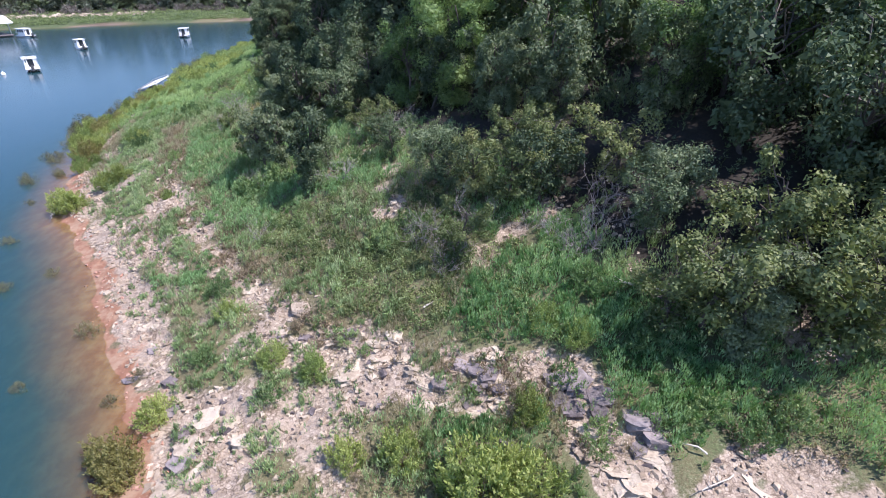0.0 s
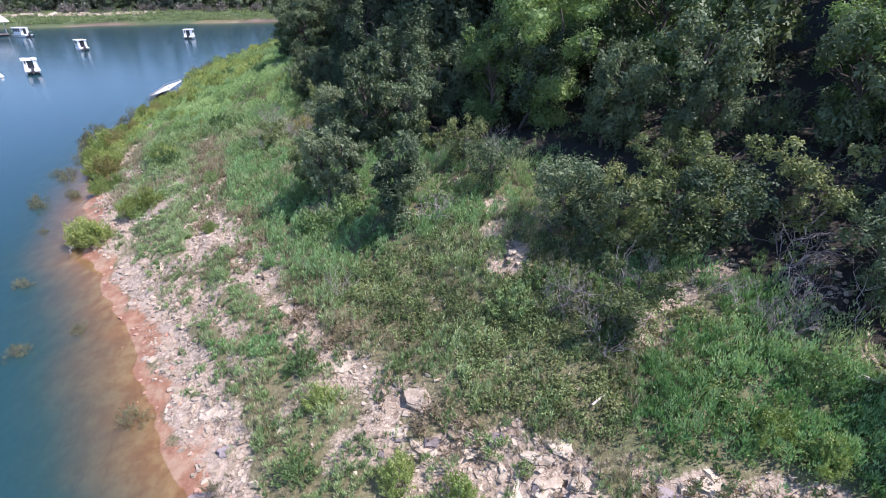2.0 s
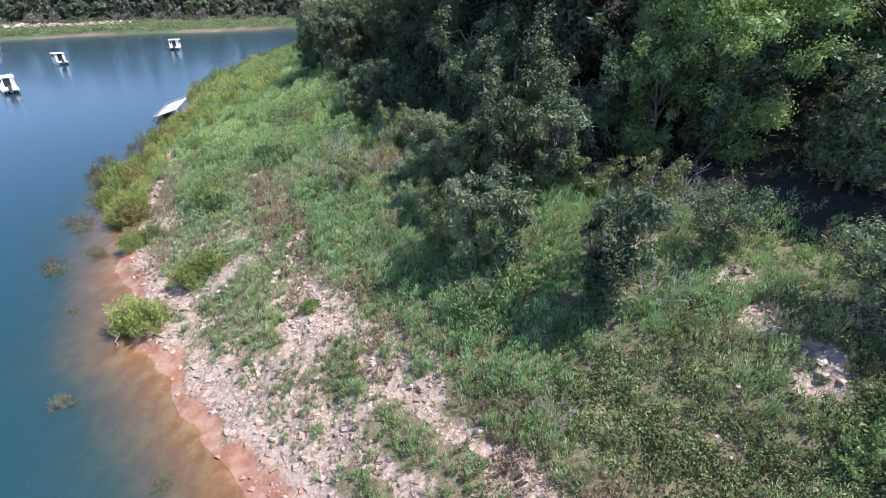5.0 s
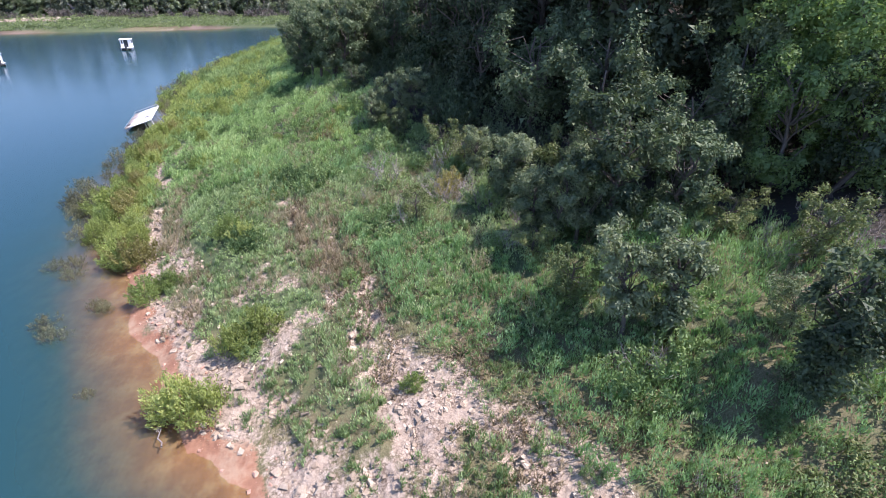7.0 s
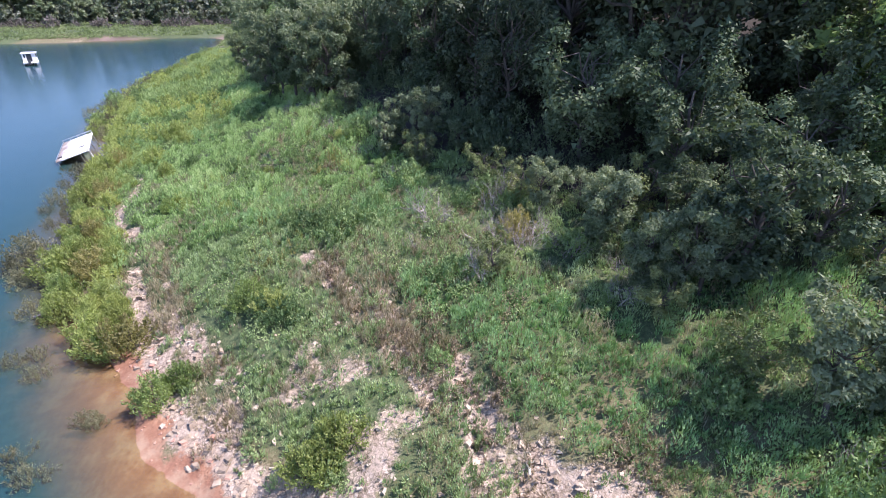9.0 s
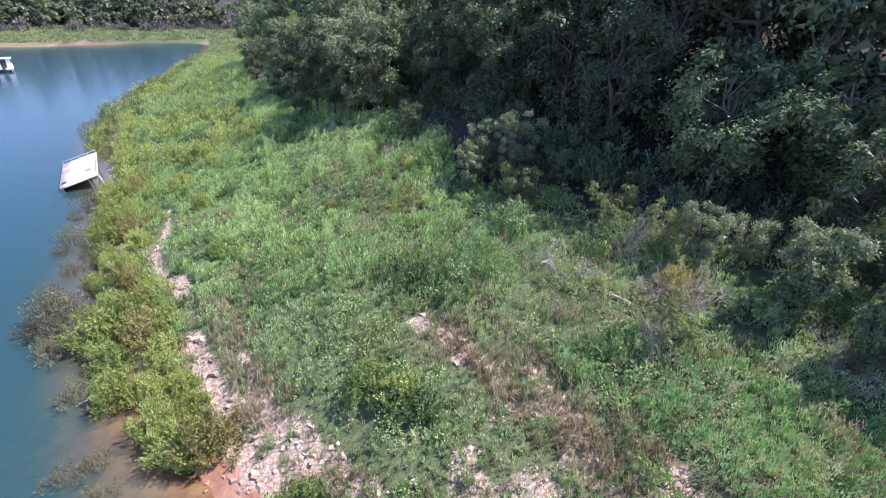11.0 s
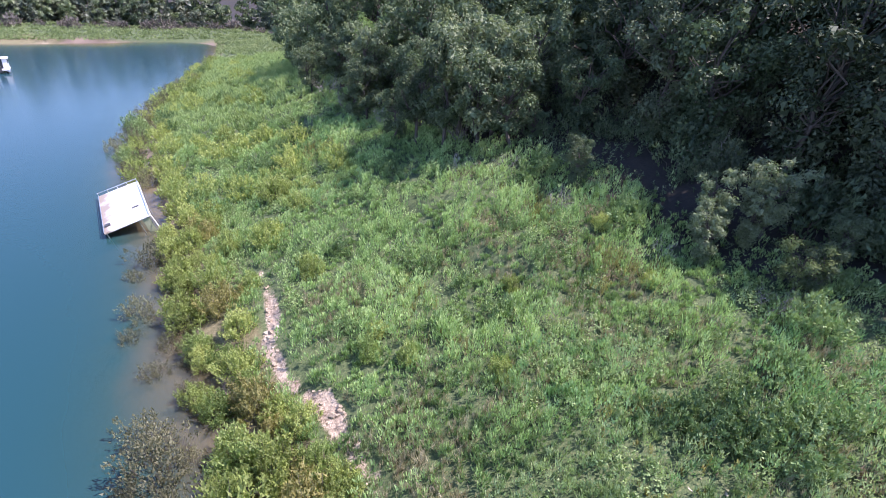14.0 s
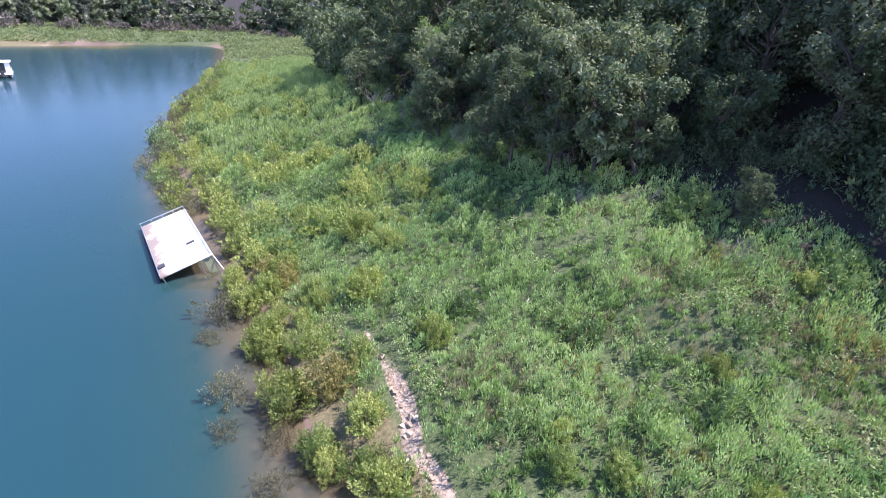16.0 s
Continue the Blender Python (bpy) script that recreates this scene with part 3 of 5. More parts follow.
def make_shrub(name, leaf, seed, tall, wide, stems, per_stem, leaf_size, bare_stems=BARK, bottom=0.3):
    """A many-stemmed shrub at the origin: leafy shoots of uneven length fanning up and out, gaps between them."""
    rng = np.random.default_rng(seed)
    root = new(name)
    wood, leaves = [], []
    lobe = rng.uniform(0, 6.28, 3)
    for s in range(stems):
        a, q = s * 2.4 + rng.uniform(-0.5, 0.5), math.sqrt((s + 0.5) / stems)
        edge = 1 + 0.22 * math.cos(2 * a + lobe[0]) + 0.16 * math.cos(3 * a + lobe[1]) + 0.1 * math.cos(5 * a + lobe[2])
        r = wide * 0.5 * q * edge * rng.uniform(0.8, 1.12)
        h = tall * rng.uniform(0.5, 1.08) * (1 - 0.6 * q ** 2.2)
        foot = np.array([math.cos(a) * r * 0.45, math.sin(a) * r * 0.45, -0.2])
        tip = np.array([math.cos(a) * r, math.sin(a) * r, max(h, tall * bottom * 0.8)])
        if s % (3 if bare_stems is DEAD else 5) == 0:
            wood.append(tube(crooked(foot, tip, rng, 0.05, 4), [0.018, 0.013, 0.009, 0.004], 3))
        n = max(4, int(per_stem * rng.uniform(0.6, 1.4)))
        shoot = unit(tip - foot)
        u = rng.uniform(0, 1, n)[:, None] ** 0.8
        at = tip - shoot * (1 - u) * 0.42 * tall + rng.normal(size=(n, 3)) * wide * (0.014 + 0.042 * (1 - u))
        out = unit(shoot * 0.9 + rng.normal(size=(n, 3)) * 0.55 + [0, 0, 0.3])
        leaves.append(blades(at, out, leaf_size * rng.uniform(0.7, 1.35, n), leaf_size * rng.uniform(0.45, 0.7, n), rng, facing=unit(at - [0, 0, 0.1 * tall]) + [0, 0, 0.6], jitter=0.5))
    part_np("woody_base", wood, bare_stems, root)
    part_np("foliage", leaves, leaf, root)
    return root


def make_dead(name, seed, tall, wide, stems, material=None, depth=3):
    """A leafless bush or small tree: forking grey twigs in one mesh."""
    rng = np.random.default_rng(seed)
    root = new(name)
    wood = []

    def fork(start, way, length, thick, left):
        end = start + way * length
        wood.append(tube(crooked(start, end, rng, 0.08, 4 if left > 1 else 3), np.linspace(thick, thick * 0.55, 4 if left > 1 else 3), 4 if left > 1 else 3))
        if left:
            for k in range(rng.integers(2, 4)):
                w = unit(way + rng.normal(size=3) * 0.55 + [0, 0, 0.1])
                fork(start + (end - start) * rng.uniform(0.45, 1.0), w, length * rng.uniform(0.5, 0.8), thick * 0.55, left - 1)
    for s in range(stems):
        a = rng.uniform(0, 2 * math.pi)
        w = unit(np.array([math.cos(a) * wide / tall * 0.5, math.sin(a) * wide / tall * 0.5, 1.0]))
        fork(np.array([math.cos(a) * 0.1, math.sin(a) * 0.1, -0.2]), w, tall * 0.5, 0.007 * tall + 0.006, depth)
    part_np("branchwork", wood, material or DEAD, root)
    return root


def on_ground(x, y, sink=0.05):
    return float(height(np.array([x]), np.array([y]))[0]) - sink


def plant(model, x, y, rng, size=1.0, z=None, label=""):
    """A copy of a plant at its place, turned and sized."""
    ob = copy_thing(model, pose(x, y, on_ground(x, y) if z is None else z, rng.uniform(-4, 4), rng.uniform(-4, 4), rng.uniform(0, 360)))
    s = size * rng.uniform(0.92, 1.08)
    ob.scale = (s * rng.uniform(0.92, 1.08), s * rng.uniform(0.92, 1.08), s)
    return tagged(ob, label)


def remove(models):
    """Takes away the patterns once their copies stand."""
    for root in models:
        for o in (*root.children_recursive, root):
            bpy.data.objects.remove(o)


rng = np.random.default_rng(11)

# trees of the wooded hill
OAKS = [make_tree("oak_tree", LEAF_OAK, 100 + i, 7.4, 2.7, 36, 205, 0.172, 0.15, rng.uniform(-0.08, 0.08)) for i in range(3)]
GREYS = [make_tree("grey_green_tree", LEAF_CEDAR, 200 + i, 6.2, 2.1, 34, 195, 0.153, 0.14, rng.uniform(-0.06, 0.06)) for i in range(3)]
LIGHTS = [make_tree("light_green_tree", LEAF_BRIGHT, 300 + i, 6.8, 2.3, 34, 270, 0.125, 0.18, 0.0) for i in range(2)]
TALLS = [make_tree("oak_tree", LEAF_SHADED, 380 + i, 10.5, 3.0, 42, 165, 0.185, 0.10, rng.uniform(-0.03, 0.03), twigs=1) for i in range(2)]
BACKS = [make_tree("oak_tree", (LEAF_CEDAR, LEAF_OAK, LEAF_OAK, LEAF_BRIGHT)[i], 350 + i, 8.4, 3.3, 30, 110, 0.27, 0.12, twigs=0) for i in range(4)]
FARS = [make_tree("distant_tree", (LEAF_FAR, LEAF_FAR, LEAF_CEDAR)[i], 400 + i, 8.0, 3.2, 13, 48, 0.54, 0.05, twigs=0, limbs=False) for i in range(3)]
DEEPS = [make_tree("distant_tree", LEAF_OAK, 410 + i, 8.0, 3.2, 10, 40, 0.7, 0.05, twigs=0, limbs=False) for i in range(2)]
BIG_LIGHTS = [make_tree("light_green_tree", LEAF_BRIGHT, 320 + i, 10.5, 3.2, 62, 300, 0.15, 0.04, 0.0, limbs=False) for i in range(2)]
for kinds, label, cat in ((OAKS + BACKS + TALLS, "dark green broadleaf tree on the wooded hillside", "tree"),
                          (GREYS, "grey-green small tree at the edge of the woods", "tree"),
                          (LIGHTS + BIG_LIGHTS, "light green leafy tree among darker woods", "tree"),
                          (FARS + DEEPS, "distant tree in the woods behind the far meadow", "tree")):
    for k in kinds:
        tagged(k, label, cat, "trees of the woods")

EDGE_Y = [-8, 5, 10, 15, 19, 24, 28, 32, 37, 42, 46, 50, 54, 59, 64, 70, 77, 86, 97, 108, 118, 130]
EDGE_X = [28, 22, 19.5, 16.5, 14.0, 8.0, 3.4, 0.2, -5.2, -8.4, -10.5, -11, -11.5, -12.5, -14.5, -16.5, -17.5, -18.5, -19.5, -20.5, -18, -13]
for row, (back, gap) in enumerate(((0.4, 3.4), (4.4, 3.8), (8.8, 4.2), (13.0, 4.6), (18.5, 5.2))):
    y = -7.0 + row
    while y < 128:
        yy = y + rng.uniform(-0.8, 0.8)
        x = float(np.interp(yy, EDGE_Y, EDGE_X)) + back + rng.uniform(-0.9, 0.9)
        pick = rng.uniform()
        kind = (GREYS if pick < (0.55 if row == 0 else 0.25) else LIGHTS if pick > (0.90 if row < 3 else 0.86) else OAKS)
        kind = BACKS if row > 1 and pick < 0.93 or yy < 3 or yy > 96 else kind
        model = kind[rng.integers(3 if kind is BACKS else len(kind))]
        deep = 38 < yy < 66      # the tall dark stand behind the meadow
        if deep and row == 0 or row == 1 and 22 < yy < 36:      # open floor under the dark stand; a gap behind the light trees
            y += 2.0
            continue
        x -= 1.6 if deep else 0
        if deep:
            model = OAKS[rng.integers(3)]
        if 26 < yy < 40 and row > 0 and pick > 0.55:
            model = LIGHTS[rng.integers(2)] if row < 2 else BACKS[3]
        low_stand = 0.66 if row and 25 < yy < 38 or row in (1, 2) and 58 < yy < 72 else 0.8 if row == 1 and deep or row and yy < 26 else 1.0      # younger trees, over which the sun comes in
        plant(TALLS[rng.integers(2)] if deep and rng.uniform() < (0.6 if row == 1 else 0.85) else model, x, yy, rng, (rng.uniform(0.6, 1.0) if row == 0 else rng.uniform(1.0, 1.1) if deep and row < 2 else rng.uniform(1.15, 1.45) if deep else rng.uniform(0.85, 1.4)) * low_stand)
        y += gap * rng.uniform(0.8, 1.25) * (1.0 if y < 90 else 1.5)

for x, y, s in ((18, 16, 1.0), (21, 19, 1.1), (17.5, 20, 1.1), (22, 13.5, 1.0), (25, 17, 1.2), (20, 24.5, 1.2), (24, 22, 1.2), (19.5, 11.5, 0.9), (27, 13, 1.2), (15.5, 22.5, 1.0), (28, 20, 1.3), (16.5, 26.5, 1.1), (12.5, 22.0, 0.9)):
    plant(BACKS[rng.integers(3)] if x > 20 else (GREYS + LIGHTS)[rng.integers(5)], x, y, rng, s * 0.8)

# small trees standing out in front of the woods
COLUMNS = [make_tree("small_tree", LEAF_CEDAR if i else LEAF_OAK, 470 + i, 5.2, (1.5, 1.5, 1.3)[i], 36 if i < 2 else 44, 175, 0.126, (0.3, 0.22, 0.03)[i], rng.uniform(-0.08, 0.08)) for i in range(3)]
for k in COLUMNS:
    tagged(k, "dense grey-green small tree on a vine-grown trunk", "tree", "trees of the woods")
for x, y, s, k in ((-5.0, 23.7, 0.84, 2), (10.9, 10.4, 0.75, 2), (-8.3, 27.5, 0.76, 1), (-7.1, 26.9, 0.72, 2), (-6.5, 32.2, 1.02, 2), (-5.6, 32.8, 0.8, 0), (-4.2, 31.4, 0.88, 0), (-7.6, 32.6, 0.7, 1),
                   (-13.7, 50.6, 0.62, 2), (-14.3, 49.8, 0.5, 2), (-11.6, 49.6, 0.6, 1), (-12.4, 49.6, 0.55, 2), (-13.1, 46.6, 0.38, 1), (-14.8, 57.2, 0.42, 1), (-15.2, 56.6, 0.46, 2), (-10.8, 47.2, 0.4, 1),
                   (-10.0, 39.4, 0.5, 1), (-9.2, 33.8, 0.6, 2), (-8.4, 33.0, 0.62, 1), (-9.6, 35.9, 0.7, 2), (-8.9, 36.4, 0.62, 1), (-6.6, 35.4, 0.66, 1), (-14.1, 62.2, 0.42, 0),
                   (-17.9, 66.2, 1.15, 1), (-16.6, 64.2, 1.15, 1), (-18.8, 68.6, 1.05, 1), (-15.4, 62.8, 1.0, 0), (-16.6, 67.0, 1.35, 1), (-15.0, 65.4, 1.4, 1), (-20.0, 75.8, 0.9, 1), (-19.2, 79.1, 1.15, 1), (-21.9, 87.6, 0.85, 1)):
    plant(COLUMNS[k], x, y, rng, s)
for x, y, s, k in ((3.4, 33.2, 0.8, BIG_LIGHTS[1]), (3.0, 30.4, 0.66, BIG_LIGHTS[0]), (5.0, 26.8, 0.85, GREYS[0]), (0.6, 35.0, 0.95, GREYS[0]), (7.8, 23.4, 0.6, GREYS[1]), (0.4, 32.2, 0.9, LIGHTS[0]), (7.6, 24.4, 0.9, GREYS[2]), (5.6, 37.4, 1.2, LIGHTS[0]), (3.6, 38.6, 1.1, GREYS[2]), (7.6, 39.4, 1.1, GREYS[1]), (8.8, 37.0, 1.0, LIGHTS[1]), (8.6, 30.6, 1.1, LIGHTS[1]),
                   (-19.9, 69.8, 0.6, GREYS[1]), (-20.8, 77.2, 0.6, GREYS[2])):
    plant(k, x, y, rng, s, label="small grey-green tree standing in the weeds before the woods")
SAPLINGS = [make_tree("sapling", LEAF_OAK if i == 1 else LEAF_OLIVE, 450 + i, 3.4, 1.55, 28, 165, 0.092, 0.12, rng.uniform(-0.1, 0.1)) for i in range(3)]
for k in SAPLINGS:
    tagged(k, "olive-green young tree with a spreading crown in the brush", "tree", "young trees in the brush")
for x, y, s in ((2.6, 16.2, 0.85), (2.2, 20.2, 0.85), (1.6, 20.8, 0.9), (3.4, 19.6, 0.95), (4.8, 19.0, 0.95), (6.1, 18.9, 1.05), (7.0, 20.2, 1.0), (5.6, 22.0, 0.75), (6.8, 22.4, 0.7), (9.6, 15.6, 0.85), (10.6, 16.2, 0.9),
                (9.0, 11.9, 0.95), (10.4, 11.8, 1.05), (11.8, 11.4, 1.15), (13.3, 10.3, 1.4), (14.8, 10.2, 1.3), (12.6, 13.4, 1.1), (9.4, 19.0, 1.0), (16.0, 12.4, 1.1), (-0.5, 24.9, 0.66), (-9.3, 29.2, 0.62), (-9.6, 32.2, 0.5),
                (-1.6, 27.9, 0.75), (-2.8, 30.4, 0.6), (-6.7, 36.9, 0.8), (-8.5, 38.8, 0.6), (-10.4, 40.8, 0.62), (-13.2, 46.9, 0.6), (-11.0, 43.2, 0.6), (-4.2, 25.6, 0.55), (-13.4, 36.8, 0.55)):
    plant(SAPLINGS[rng.integers(3)], x, y, rng, s)
remove(SAPLINGS + COLUMNS)

# leafy undergrowth at the foot of the woods
UNDER = [make_shrub("undergrowth_bush", LEAF_OAK if i else LEAF_SHADED, 590 + i, 2.3, 3.0, 40, 20, 0.2) for i in range(3)]
for k in UNDER:
    tagged(k, "dark leafy bush in the shade of the woods", "bush", "bushes under the trees")
for row, (back, gap) in enumerate(((1.4, 3.0), (4.2, 3.0), (7.4, 3.4), (11.0, 4.2))):
    y = 6.0 + row
    while y < 72:
        yy = y + rng.uniform(-0.8, 0.8)
        plant(UNDER[rng.integers(3)], float(np.interp(yy, EDGE_Y, EDGE_X)) + back + (2.5 if yy < 26 else 0) + rng.uniform(-1.0, 1.0), yy, rng, rng.uniform(0.55, 1.15))
        y += gap * rng.uniform(0.7, 1.3)
for i in range(34):      # thicker on the open floor behind the meadow
    y = rng.uniform(38, 62)
    plant(UNDER[rng.integers(3)], float(np.interp(y, EDGE_Y, EDGE_X)) + rng.uniform(-0.4, 3.4), y, rng, rng.uniform(0.35, 0.8))
remove(UNDER)

# the woods go on up the hill
for row, back in enumerate((24, 31, 39)):
    y = -20.0
    while y < 118:
        plant(DEEPS[rng.integers(2)], float(np.interp(y, EDGE_Y, EDGE_X)) + back + rng.uniform(-2, 2), y, rng, rng.uniform(1.0, 1.5), label="dark green tree deep in the hillside woods")
        y += rng.uniform(5.5, 7.5)

# woods behind the far meadow
for x0, y0, x1, y1, count in ((-170, 186, -100, 214, 26), (-100, 214, -20, 236, 30), (-20, 236, 6, 205, 12), (6, 205, -12, 128, 22)):
    for i in range(count):
        for row in range(3):
            u = (i + rng.uniform(0, 1)) / count
            nx, ny = (y0 - y1), (x1 - x0)
            ln = math.hypot(nx, ny)
            off = row * 5.5 + rng.uniform(0, 3)
            plant(FARS[rng.integers(3)], x0 + (x1 - x0) * u + nx / ln * off, y0 + (y1 - y0) * u + ny / ln * off, rng, (rng.uniform(0.55, 0.95), rng.uniform(1.1, 1.4), rng.uniform(1.6, 2.0))[row])
remove(BIG_LIGHTS + DEEPS + TALLS + OAKS + GREYS + LIGHTS + BACKS + FARS)

# shrubs
SHRUBS = [make_shrub("shore_shrub", (LEAF_YELLOW, LEAF_SHRUB, LEAF_SHRUB, LEAF_RUST)[i], 500 + i, 1.7, 2.3, 92, 42, 0.108) for i in range(4)]
FAR_SHRUBS = [make_shrub("shore_shrub", (LEAF_SHRUB, LEAF_YELLOW, LEAF_BUSH, LEAF_YELLOW)[i], 510 + i, 1.6, 2.4, 44, 20, 0.165) for i in range(4)]
LOW_BUSHES = [make_shrub("green_bush", LEAF_BUSH if i else LEAF_HERB, 515 + i, 1.2, 1.9, 30, 30, 0.12) for i in range(3)]
BUSHES = [make_shrub("green_bush", LEAF_BUSH, 520 + i, 1.3, 2.2, 46, 42, 0.118) for i in range(3)]
GREY_BRUSH = [make_shrub("grey_bush", LEAF_GREY, 530 + i, 2.6, 4.5, 30, 12, 0.5, DEAD) for i in range(2)]
DROWNED = [make_shrub("drowned_shrub", LEAF_DROWNED, 540 + i, 1.4, 2.2, 50, 30, 0.086) for i in range(3)]
DEADS = [make_dead("dead_bush", 560 + i, 1.7, 2.2, 8) for i in range(3)]
SNAGS = [make_dead("dead_tree", 570 + i, 3.4, 1.6, 1, depth=4) for i in range(2)]
for kinds, label, cat, group in ((SHRUBS + FAR_SHRUBS, "yellow-green leafy shrub at the water's edge", "shrub", "shrubs along the shore"),
                                 (BUSHES + LOW_BUSHES, "rounded green bush among weeds", "bush", "bushes in the meadow"),
                                 (DROWNED, "brownish half-drowned shrub standing in shallow water", "shrub", "shrubs in the water"),
                                 (GREY_BRUSH, "grey leafless brush before the far woods", "bush", "bushes of the far bank"),
                                 (SNAGS, "leafless grey dead tree leaning in the brush", "dead tree", "dead bushes"),
                                 (DEADS, "leafless grey dead bush with forking twigs", "dead bush", "dead bushes")):
    for k in kinds:
        tagged(k, label, cat, group)
for x, y, s in ((-22.7, 30.0, 1.1), (-21.7, 29.6, 0.85), (-25.8, 37.3, 0.75), (-21.0, 32.2, 0.8), (-20.2, 32.6, 0.8), (-8.4, 11.4, 0.6),
                (2.4, 7.4, 1.1), (3.6, 7.6, 0.9), (4.2, 9.6, 0.6), (-1.4, 8.8, 0.6), (0.2, 8.7, 0.7), (-2.9, 12.2, 0.6), (-24.9, 37.8, 0.6),
                (-22.4, 40.2, 0.75), (-21.6, 39.4, 0.7)):
    plant(SHRUBS[0 if rng.uniform() < 0.7 or x > -2 or x < -21.5 and y < 32 else 1], x, y, rng, s, max(on_ground(x, y), -0.05))
y = 41.0
while y < 150:
    for lane in range(7):
        if lane > 3 and y < 66 or lane == 3 and y < 58:
            continue
        d = (-0.35, 0.7, 1.7, 4.0, 5.6, 7.4, 9.4)[lane] + rng.uniform(-0.45, 0.45) - (0.8 if y > 79 and lane == 0 else 0) + (0.15 if y < 53 and lane == 1 else 0) + (1.1 if 68 < y < 79 and lane == 0 else 0.4 if 68 < y < 79 and lane < 3 else 0)
        sx = float(np.interp(y, [p[1] for p in SHORE[3:21]], [p[0] for p in SHORE[3:21]]))
        x = sx + d * 1.06
        if rng.uniform() < (0.96, 0.96, 0.7 if y > 60 else 0.06, 0.6, 0.6, 0.5, 0.35)[lane]:
            pick = rng.uniform()
            model = (SHRUBS[3] if pick > 0.9 else SHRUBS[0 if pick < 0.5 else rng.integers(1, 3)]) if y < 68 else FAR_SHRUBS[rng.integers(4)]
            plant(model, x, y + rng.uniform(-0.5, 0.5), rng, rng.uniform(0.45, 1.05) * (1 if y < 90 else 1.15), max(on_ground(x, y), -0.1))
    y += rng.uniform(1.25, 1.7) * (1 if y < 80 else 1.55 if y < 100 else 2.3)
for i in range(11):      # close along the water side of the path
    y = 41.2 + i * 1.35 + rng.uniform(-0.3, 0.3)
    x = float(np.interp(y, [p[1] for p in BANDS[6][::-1]], [p[0] for p in BANDS[6][::-1]])) - rng.uniform(1.0, 1.4)
    plant(SHRUBS[0 if i % 3 else 1], x, y, rng, rng.uniform(0.5, 0.75))
for x, y, s in ((-34.8, 60.3, 0.9), (-34.6, 65.4, 1.0), (-33.6, 50.9, 1.2), (-33.2, 49.4, 1.0), (-33.9, 52.4, 1.05), (-33.2, 48.4, 0.7), (-34.1, 50.2, 0.8), (-29.6, 36.3, 0.6), (-30.6, 41.8, 0.6), (-27.9, 37.4, 0.45),
                (-31.8, 45.4, 0.75), (-31.0, 44.6, 0.5), (-32.9, 58.6, 0.6), (-18.6, 21.9, 0.4), (-13.8, 16.7, 0.55), (-31.4, 41.6, 0.5), (-35.3, 63.9, 0.55),
                (-35.0, 58.6, 0.5), (-33.9, 55.9, 0.55), (-32.4, 56.6, 0.5), (-33.2, 69.4, 0.5), (-36.9, 83.0, 0.7), (-37.4, 91.0, 0.9), (-36.9, 86.5, 0.8),
                (-37.4, 98.0, 0.9), (-36.2, 108.0, 1.0), (-34.6, 118.0, 1.0), (-32.8, 131.0, 1.1), (-23.4, 25.6, 0.42), (-20.1, 20.4, 0.48), (-26.2, 31.6, 0.35), (-28.9, 35.4, 0.55), (-27.6, 37.2, 0.45), (-30.2, 40.5, 0.5), (-14.5, 13.4, 0.35), (-10.6, 12.5, 0.35), (-10.0, 13.6, 0.4)):
    plant(DROWNED[rng.integers(3)], x, y, rng, s * 0.95, max(on_ground(x, y), -0.1))
for x, y, s in ((-9.0, 9.8, 0.8), (-8.4, 9.2, 0.6)):
    plant(SHRUBS[3], x, y, rng, s, label="rusty brown-green shrub at the water's edge")
for x, y, s in ((-7.5, 13.8, 0.6), (-7.9, 17.4, 0.6), (-4.4, 11.6, 0.6), (-21.7, 39.2, 0.8), (-18.8, 44.2, 0.9),
                (-19.6, 44.8, 0.9), (-20.2, 45.4, 0.8), (-18.0, 43.3, 1.0), (-14.9, 37.6, 0.8), (-22.3, 40.3, 0.7), (-21.0, 38.6, 0.7), (-18.4, 36.5, 0.45), (-17.4, 43.4, 0.8), (-16.6, 43.0, 0.8), (-20.7, 32.3, 0.7), (-21.9, 38.8, 0.5), (-18.8, 43.7, 0.7), (-9.0, 29.8, 1.0), (-10.0, 28.8, 0.8), (-12.6, 42.2, 0.8), (-16.2, 45.0, 0.7),
                (-9.8, 36.4, 1.1), (-2.6, 25.4, 0.9), (-8.7, 25.6, 1.0), (-7.2, 26.2, 1.0), (-14.1, 45.8, 1.1), (-15.2, 53.2, 1.0), (-15.9, 58.8, 1.2), (-25.0, 77.2, 0.9),
                (-24.0, 70.0, 0.8), (-26.0, 60.0, 0.7), (-21.5, 66.0, 0.8), (-27.5, 84.0, 0.9), (-25.0, 92.0, 1.0), (-29.0, 99.0, 1.0), (-23.0, 56.0, 0.7), (-24.0, 88.0, 1.0),
                (6.9, 13.9, 0.8), (8.2, 11.4, 0.6), (8.6, 8.8, 0.6), (9.4, 9.2, 0.6), (10.6, 8.2, 0.7), (11.6, 8.6, 0.7), (-0.6, 18.0, 0.9), (0.8, 18.6, 0.8), (-11.6, 46.2, 0.9), (-11.0, 42.6, 1.0), (-10.8, 40.6, 0.9)):
    plant(BUSHES[rng.integers(3)], x, y, rng, s)
